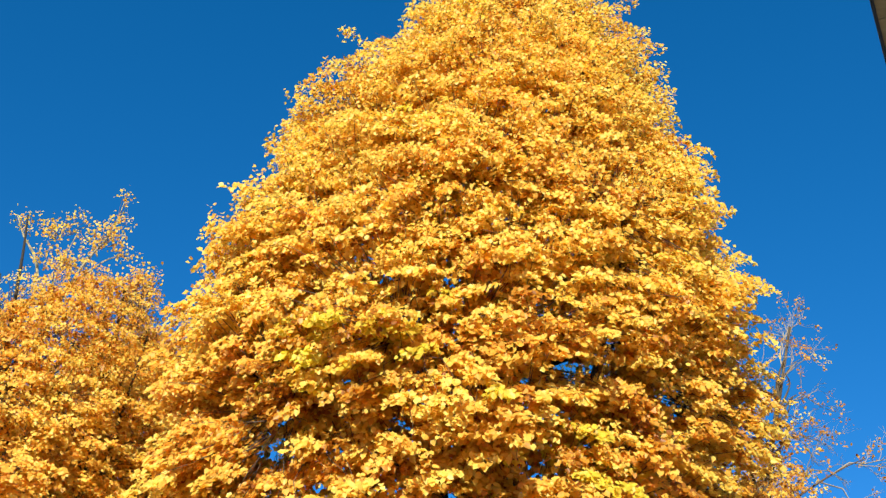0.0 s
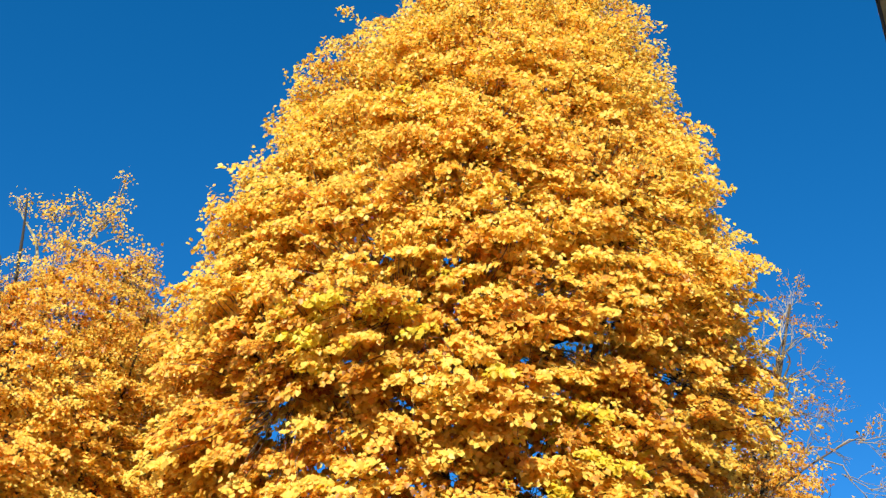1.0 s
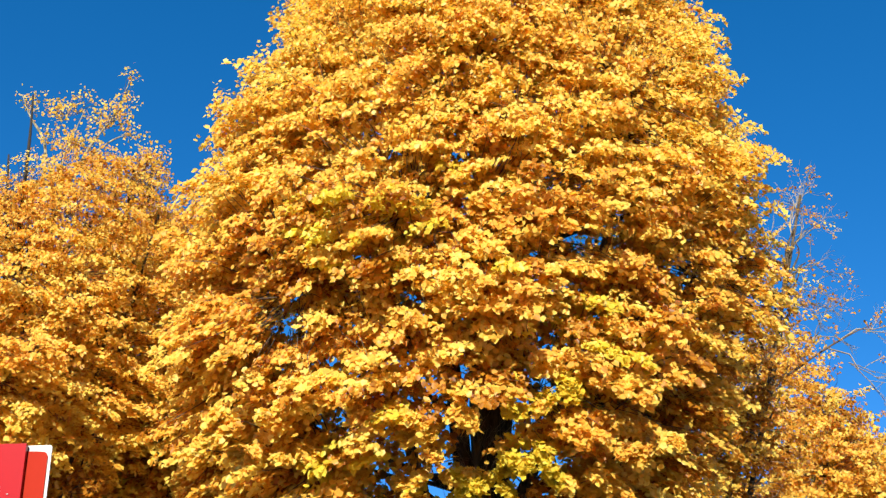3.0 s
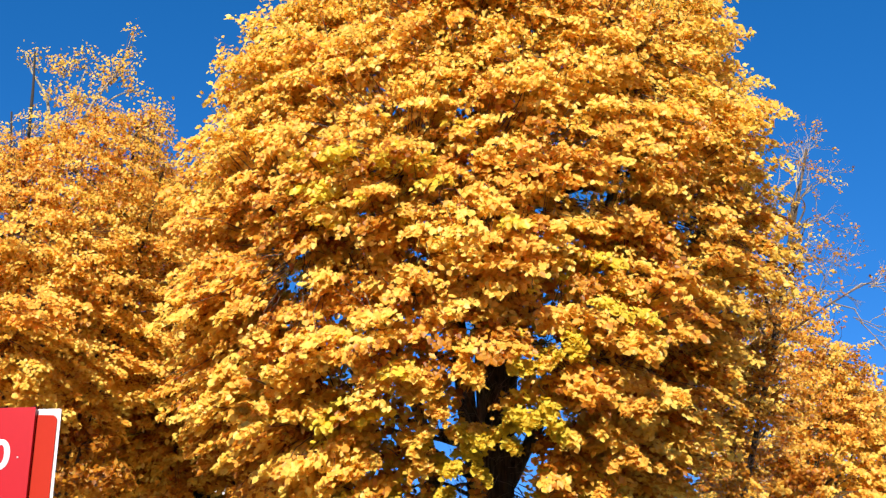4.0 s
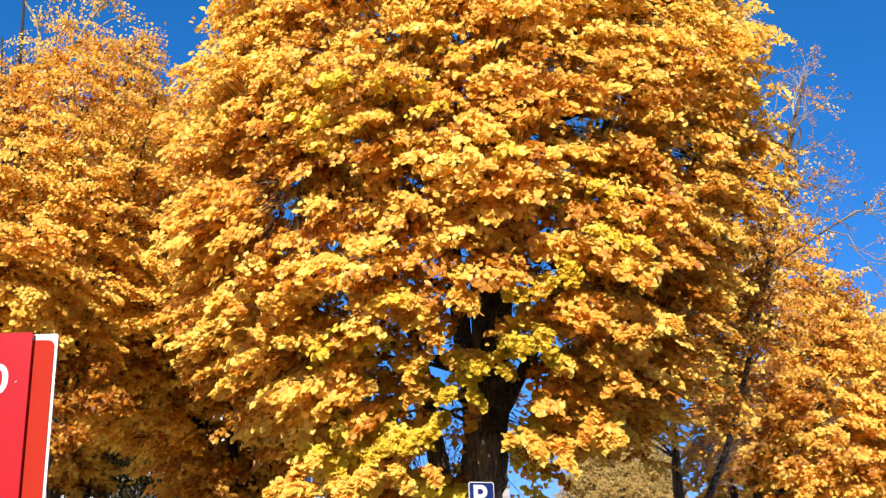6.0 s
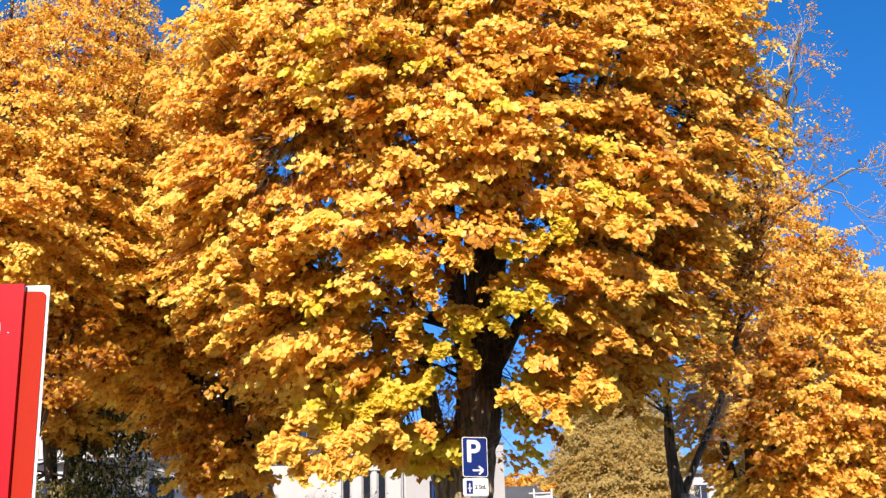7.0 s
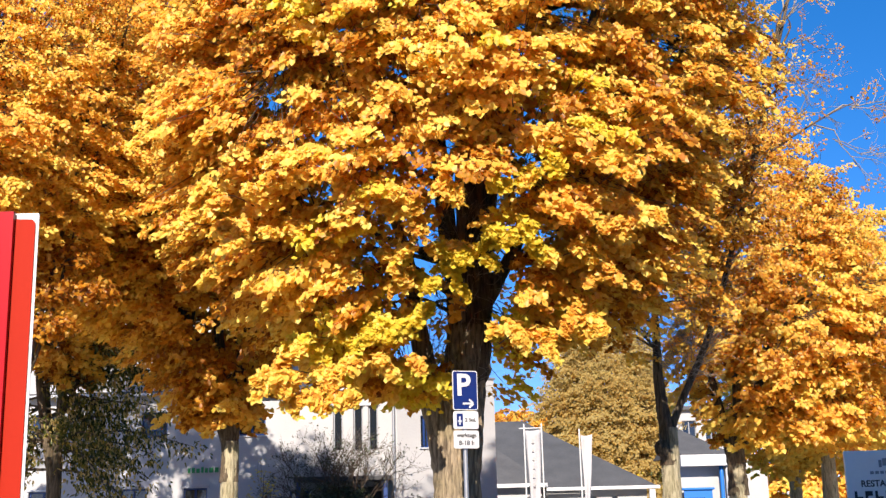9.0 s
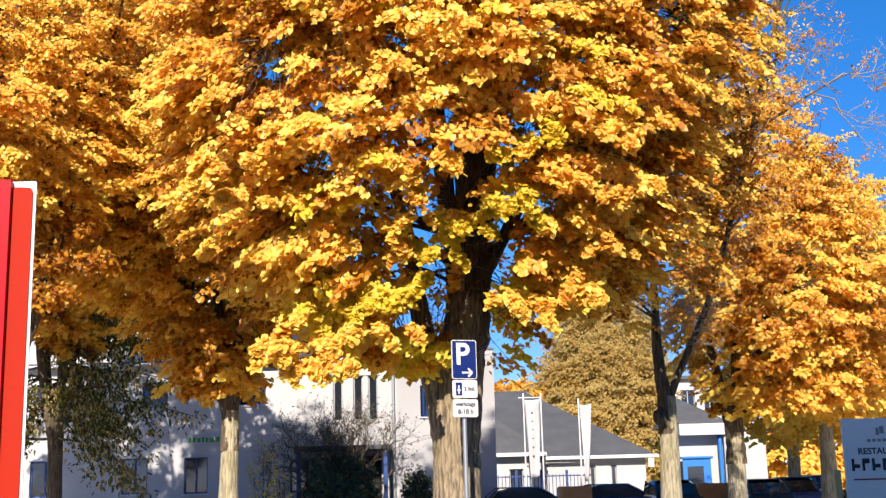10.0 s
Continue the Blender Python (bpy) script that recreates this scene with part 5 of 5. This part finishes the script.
def restaurant_board():
    s = tagged(new("restaurant_sign"), "grey restaurant signboard with dark lettering on wooden posts", "sign")
    x0, y = 5.44, 16.0
    for x in (x0 - 0.09, x0 + 2.35):
        part("post", boxed(x - 0.045, x + 0.045, y + 0.07, y + 0.16, -0.05, 1.62 if x < x0 else 2.2, 0.008), M_WOOD_POST, s)
    bm = rounded_plate(2.4, 1.55, 0.015, 0.05)
    bm.transform(Matrix.Translation((x0, y, 0.76)))
    b = part("board", bm, M_SIGN_GREY, s)
    text_part("lettering", "RESTAURANT", 0.12, Matrix.Translation((x0 + 0.56, y - 0.002, 1.86)) @ UPRIGHT, M_BLACK, b)
    x = x0 + 0.09
    for k in range(9):           # the name, as plain shapes
        w = (0.11, 0.10, 0.11, 0.12, 0.10, 0.12, 0.08, 0.05, 0.10)[k]
        part("name_shape", boxed(x, x + w * 0.32, y - 0.008, y - 0.001, 1.60, 1.765), M_BLACK, b)
        part("name_shape", boxed(x + w * 0.32, x + w, y - 0.008, y - 0.001, 1.70 if k % 2 else 1.64, 1.765 if k % 2 else 1.69), M_BLACK, b)
        x += w + 0.035
    part("line", boxed(x0 + 0.10, x0 + 2.3, y - 0.006, y - 0.001, 1.475, 1.495), M_INK_RED, b)
    part("emblem", boxed(x0 + 0.46, x0 + 0.50, y - 0.006, y - 0.001, 2.08, 2.18), M_INK_GREY, b)
    part("emblem", boxed(x0 + 0.51, x0 + 0.57, y - 0.006, y - 0.001, 2.10, 2.20), M_INK_GREY, b)
    for k in range(6):
        part("letter_bar", boxed(x0 + 0.33 + k * 0.07, x0 + 0.38 + k * 0.07, y - 0.006, y - 0.001, 1.99, 2.03), M_INK_GREY, b)


restaurant_board()


# ---- banners, fence, planters, cars ----
def banner(x, y, z0, z1, w, two_poles, seed):
    s = tagged(new("banner_flag"), "white cloth banner hanging from a white flagpole", "flag", "banner flags")
    s.location = (x, y, 0)
    limb("pole", [(0, 0, -0.05), (0, 0, 2.0), (0, 0, z1 + 0.25)], 0.035, 0.028, M_WHITE, s, 10, 0.0)
    if two_poles:
        limb("pole", [(w + 0.06, 0, -0.05), (w + 0.06, 0, 2.0), (w + 0.06, 0, z1 + 0.25)], 0.035, 0.028, M_WHITE, s, 10, 0.0)
        part("crossbar", boxed(-0.20, w + 0.06, -0.02, 0.02, z1 + 0.06, z1 + 0.10, 0.006), M_WHITE, s)
    rows, cols = 16, 6
    v, f = [], []
    for i in range(rows + 1):
        t = i / rows
        for j in range(cols + 1):
            u = j / cols
            shrink = 1 - 0.45 * t
            xx = 0.04 + w * (0.5 + (u - 0.5) * shrink) * (1 if two_poles else 1) - (0 if two_poles else 0.25 * w * t * u)
            v.append((xx, 0.06 * math.sin(u * 5 + t * 3 + seed) + 0.03 * math.sin(t * 9), z1 - t * (z1 - z0) - 0.03 * math.sin(u * 4)))
    for i in range(rows):
        for j in range(cols):
            a = i * (cols + 1) + j
            f.append((a, a + 1, a + cols + 2, a + cols + 1))
    ob = link_mesh("cloth", v, f, M_BANNER, s, smooth=True)
    ob.modifiers.new("thick", "SOLIDIFY").thickness = 0.006
    if two_poles:      # faded marks down the cloth
        for k in range(6):
            part("letter_bar", boxed(w * 0.44, w * 0.56, -0.115, -0.10, z1 - 0.5 - k * 0.33, z1 - 0.36 - k * 0.33), M_PLASTER_GREY, s)
    set_back(s)


banner(2.98, 45.0, 1.7, 4.66, 0.62, True, 2)
banner(5.12, 45.0, 1.5, 4.42, 0.46, False, 5)


def blue_fence():
    s = tagged(new("fence"), "blue painted steel bar fence before the hall", "fence")
    x0, x1, y = 1.7, 5.75, 47.0
    for z in (0.35, 1.72):
        part("rail", boxed(x0, x1, y - 0.02, y + 0.02, z - 0.025, z + 0.025, 0.006), M_BLUE, s)
    n = int((x1 - x0) / 0.145)
    for k in range(n + 1):
        x = x0 + k * 0.145
        big = k % 7 == 0
        r = 0.05 if big else 0.014
        part("post" if big else "bar", boxed(x - r, x + r, y - r - 0.03, y + r - 0.03, 0.0 if big else 0.25, 1.95 if big else 1.80), M_BLUE, s)
    set_back(s)


blue_fence()


def planter(x, y, w, h):
    s = tagged(new("planter_box"), "orange-brown wooden planter box of upright boards", "planter", "wooden planters")
    s.location = (x, y, 0)
    part("inner_box", boxed(-w / 2 + 0.02, w / 2 - 0.02, 0.03, 0.6, 0.0, h - 0.05), M_WOOD, s)
    n = int(w / 0.12)
    for k in range(n):
        a = -w / 2 + k * w / n
        part("board", boxed(a + 0.004, a + w / n - 0.004, 0.0, 0.028, 0.02, h, 0.004), M_WOOD, s)


planter(4.62, 43.0, 1.25, 1.32)
planter(9.9, 43.0, 1.55, 1.30)


def car(x, y, rz, paint, label, scale=1.0):
    c = tagged(new("car"), label, "car", "parked cars")
    c.matrix_world = Matrix.Translation((x, y, 0)) @ Matrix.Rotation(radians(rz), 4, "Z") @ Matrix.Scale(scale, 4)
    low = [(-2.1, 0.35), (-2.15, 0.75), (-1.95, 0.92), (-0.95, 0.98), (0.9, 0.98), (1.95, 0.88), (2.12, 0.62), (2.08, 0.35)]
    cab = [(-1.75, 0.95), (-1.25, 1.36), (-0.55, 1.47), (0.35, 1.45), (0.85, 1.28), (1.25, 0.96)]

    def hull(profile, half, pinch):
        bm = bmesh.new()
        cx = sum(p[0] for p in profile) / len(profile)
        rings = []
        for s, k in ((-1, 0), (-0.85, 1), (0.85, 1), (1, 0)):
            rings.append([bm.verts.new((cx + (px - cx) * (1 if k else pinch), s * half, pz if k or pz < profile[0][1] + 0.1 else pz - 0.05)) for px, pz in profile])
        for a, b in zip(rings, rings[1:]):
            for i in range(len(profile)):
                j = (i + 1) % len(profile)
                bm.faces.new([a[i], a[j], b[j], b[i]])
        bm.faces.new(rings[0][::-1])
        bm.faces.new(rings[-1])
        return bm

    part("body", hull(low, 0.88, 0.97), paint, c, smooth=False)
    cabin = part("cabin", hull(cab, 0.74, 0.94), M_GLASS, c, "dark glazed cabin")
    part("roof", boxed(-1.2, 0.42, -0.62, 0.62, 1.44, 1.49, 0.02), paint, cabin)
    for px, pz, qx, qz in ((-1.78, 0.95, -1.22, 1.46), (0.40, 1.46, 1.28, 0.95)):
        for s in (-0.70, 0.70):
            limb("pillar", [(px, s * 1.03, pz), ((px + qx) / 2, s, (pz + qz) / 2 + 0.03), (qx, s * 0.96, qz)], 0.035, 0.035, paint, cabin, 6, 0.0)
    for wx in (-1.3, 1.3):
        for s in (-0.80, 0.80):
            bm = bmesh.new()
            bmesh.ops.create_cone(bm, cap_ends=True, segments=18, radius1=0.32, radius2=0.32, depth=0.2)
            bm.transform(Matrix.Translation((wx, s, 0.32)) @ Matrix.Rotation(radians(90), 4, "X"))
            w = part("wheel", bm, M_TYRE, c)
            bm = bmesh.new()
            bmesh.ops.create_cone(bm, cap_ends=True, segments=12, radius1=0.19, radius2=0.19, depth=0.215)
            bm.transform(Matrix.Translation((wx, s, 0.32)) @ Matrix.Rotation(radians(90), 4, "X"))
            part("rim", bm, M_ZINC, w)


car(2.9, 44.0, 3, M_CAR_BLUE, "dark blue parked car before the fence", 0.90)
car(6.3, 44.0, -4, M_CAR_BLUE, "dark blue parked car beside a planter", 0.92)
car(7.85, 42.0, 90, M_CAR_DARK, "dark parked car seen end on", 0.98)
car(11.2, 42.5, 90, M_CAR_DARK, "dark parked car under the tree row", 0.95)
car(13.4, 46.0, 85, M_CAR_BLUE, "dark blue parked car under the tree row", 0.97)
car(15.2, 48.5, 80, M_CAR_WHITE, "pale parked car at the end of the row", 1.0)
car(16.2, 44.8, 80, M_CAR_DARK, "dark parked car behind the signboard", 1.0)


# ---- shrubs and distant trees ----
def bush(name, label, x, y, w, h, z0, mats, share, count, leaf, seed, wide=0.55, category="shrub", stems=7):
    rng = np.random.default_rng(seed)
    s = tagged(new(name), label, category)
    s.location = (x, y, 0)
    ph, u = rng.uniform(0, 2 * np.pi, count), rng.uniform(-1, 1, count)
    f = rng.uniform(0.45, 1, count) ** 0.5 * (1 + 0.18 * np.sin(ph * 3 + u * 4 + seed))
    c = np.stack([np.cos(ph) * np.sqrt(1 - u * u) * w / 2 * f, np.sin(ph) * np.sqrt(1 - u * u) * w / 2 * f, z0 + (h - z0) * (0.5 + 0.5 * u * f)], 1)
    nrm = c - np.array([0, 0, h * 0.35]) + rng.normal(0, 0.5, (count, 3))
    v, q = leaves_arrays(c, nrm, rng.normal(size=(count, 3)) + np.array([0, 0, -0.5]), leaf * rng.uniform(0.7, 1.3, count), rng, wide)
    sh = np.cumsum(share) / np.sum(share)
    tagged(quads_mesh("foliage", v, q, mats, np.repeat(np.searchsorted(sh, rng.uniform(size=count)), 2), s), kind="stuff")
    for k in range(stems):
        a = rng.uniform(0, 2 * np.pi)
        e = np.array([math.cos(a) * w * 0.3, math.sin(a) * w * 0.3, h * rng.uniform(0.7, 0.95)])
        limb("stem", [(0.06 * math.cos(a), 0.06 * math.sin(a), -0.05), e * (0.3, 0.3, 0.45), e], 0.03, 0.006, M_TWIG, s, 6, 0.03, k)
    k = min(count // 4, 900)
    i = rng.integers(0, count, k)
    v, q = sticks(c[i] * (0.5, 0.5, 0.75), c[i], 0.007, 0.003, rng)
    tagged(quads_mesh("twiggery", v, q, [M_TWIG], np.zeros(len(q)), s), kind="stuff")
    return s


bush("evergreen_bush", "dense dark green rounded bush at the porch", -3.85, 40.9, 2.7, 2.6, 0.0, [M_DARKGREEN, M_GREEN], [0.9, 0.1], 5200, 0.11, 31)
bush("evergreen_bush", "small dark green bush beside the house corner", -1.12, 41.3, 1.2, 2.15, 0.0, [M_DARKGREEN, M_GREEN], [0.8, 0.2], 2200, 0.10, 33)
bush("sapling", "thin sapling with a few yellow-green leaves", -5.75, 36.0, 1.0, 3.2, 0.6, [M_LEMON, M_OLIVE], [0.5, 0.5], 240, 0.10, 35, stems=4)
bush("sapling", "thin yellowing sapling beside the pale trunk", -3.95, 27.5, 0.5, 2.2, 0.5, [M_LEMON, M_OLIVE], [0.5, 0.5], 90, 0.08, 36, stems=3)


def bare_shrub():
    rng = np.random.default_rng(41)
    s = tagged(new("bare_shrub"), "almost leafless twiggy shrub standing before the white wall", "shrub")
    s.location = (-3.55, 38.6, 0)
    segs = []
    for k in range(9):
        a = k * 0.7 + 0.3
        d = unit(np.array([math.cos(a) * 0.5, math.sin(a) * 0.3, 1.0]))
        branching(np.array([0.0, 0.0, 0.0]), d, 1.75, 0.055, 6, rng, segs, 0.55)
    st, en = np.array([g[0] for g in segs]), np.array([g[1] for g in segs])
    v, q = sticks(st, en, np.array([g[2] for g in segs]), np.array([g[3] for g in segs]), rng, 0.06)
    tagged(quads_mesh("twiggery", v, q, [M_TWIG], np.zeros(len(q)), s), kind="stuff")
    tips = en[rng.uniform(size=len(en)) < 0.5]
    n = len(tips)
    v, q = leaves_arrays(tips + rng.normal(0, 0.05, (n, 3)), rng.normal(size=(n, 3)), rng.normal(size=(n, 3)) + np.array([0, 0, -0.8]), 0.07 * rng.uniform(0.6, 1.2, n), rng, 0.6)
    tagged(quads_mesh("withered_foliage", v, q, [M_DARKGREEN], np.zeros(len(q)), s), kind="stuff")
    set_back(s, 1.08)


bare_shrub()


def feathery_tree():
    """A two-stemmed young tree with narrow hanging leaves in the shade."""
    rng = np.random.default_rng(43)
    s = tagged(new("young_tree"), "two-stemmed dark tree with narrow drooping green leaves", "tree")
    s.location = (-10.6, 31.5, 0)
    stems = [[(-0.08, 0, -0.05), (-0.1, 0, 2.6), (-0.45, 0, 4.4), (-0.66, 0, 5.8), (-0.7, 0, 7.0)], [(0.0, 0, -0.05), (-0.02, 0, 2.6), (0.0, 0, 4.6), (0.05, 0, 7.4)]]
    pts = []
    for k, kn in enumerate(stems):
        _, p = limb("trunk" if k else "stem", kn, 0.19, 0.06, M_BARK_DARK_SHADED, s, 9, 0.04, k)
        pts.append(p[6:])
    pts = np.concatenate(pts)
    leaf_c = []
    for k in range(62):
        p = pts[rng.integers(0, len(pts))]
        a = rng.uniform(-0.9, 0.9) if k % 5 < 3 else rng.uniform(2.2, 4.0)
        L = rng.uniform(1.2, 3.9)
        e = p + np.array([math.cos(a) * L, math.sin(a) * L * 0.6, rng.uniform(-2.0, 0.4)])
        m = (p + e) / 2 + np.array([0, 0, 0.35])
        _, lp = limb("limb", [p, m, e], 0.035, 0.008, M_BARK_DARK_SHADED, s, 6, 0.04, k)
        leaf_c.append(lp[4:])
    c = np.concatenate(leaf_c)
    c = np.repeat(c, 30, axis=0) + rng.normal(0, 1, (len(c) * 30, 3)) * np.array([0.22, 0.22, 0.16]) - np.array([0, 0, 0.14])
    n = len(c)
    v, q = leaves_arrays(c, rng.normal(size=(n, 3)) + np.array([0, -0.6, 0.3]), np.tile([0.1, 0, -1.0], (n, 1)) + rng.normal(0, 0.35, (n, 3)), 0.125 * rng.uniform(0.7, 1.3, n), rng, 0.42)
    mi = rng.choice([0, 0, 0, 1], n)
    tagged(quads_mesh("crown", v, q, [M_GREEN, M_OLIVE], np.repeat(mi, 2), s), kind="stuff")


feathery_tree()

for args in (("birch_tree", "tall thinning olive-yellow tree beyond the hall roof", (10.8, 80.0),
              (2.0, 4.0, 6.5, 9.0, 10.6, 12.2, 13.4, 14.2), (4.4, 4.5, 4.5, 4.4, 4.1, 3.6, 2.6, 1.4), (4.6, 5.2, 5.2, 4.8, 4.4, 3.8, 3.0, 2.0), 51, [M_OLIVE], [1.0], 560, 0.15),
             ("birch_tree", "olive-yellow shrubby tree beyond the hall roof", (14.8, 78.0),
              (1.0, 3.0, 5.0, 7.0, 8.6), (2.0, 3.0, 3.0, 2.2, 0.8), (1.6, 2.0, 2.0, 1.6, 0.5), 53, [M_OLIVE, M_LEMON, M_GREEN], [0.85, 0.08, 0.07], 90, 0.15),
             ("maple_tree", "round orange tree far behind the roofs", (6.8, 112.0),
              (3.0, 5.0, 8.0, 10.0, 11.3), (4.5, 5.2, 5.0, 3.6, 1.0), (4.5, 5.2, 5.0, 3.6, 1.0), 57, [M_GOLD, M_AMBER], [0.6, 0.4], 80, 0.36),
             ("maple_tree", "yellow tree far down the street", (24.5, 75.0),
              (1.0, 3.0, 5.0, 6.8, 8.0), (4.0, 5.0, 5.0, 4.0, 2.0), (4.0, 5.0, 5.0, 4.0, 2.0), 59, [M_YELLOW, M_GOLD], [0.7, 0.3], 90, 0.28)):
    nm, lb, bs, tz, tl, trr, sd, mt, ms, nb, lf = args
    broad_tree(nm, lb, bs, tz, tl, trr, 0.0, [(-0.6, 0, tz[-1] * 0.85, 0.16, 2.0), (0.6, 0.2, tz[-1] * 0.9, 0.16, 2.0)],
               nb, 6.0, 40, lf, sd, mt, ms, trunk_r=0.25, fork=2.0, limb_count=16, group="distant trees", inner=0.2, spray=(1.2, 1.1), bough_wide=0.7)
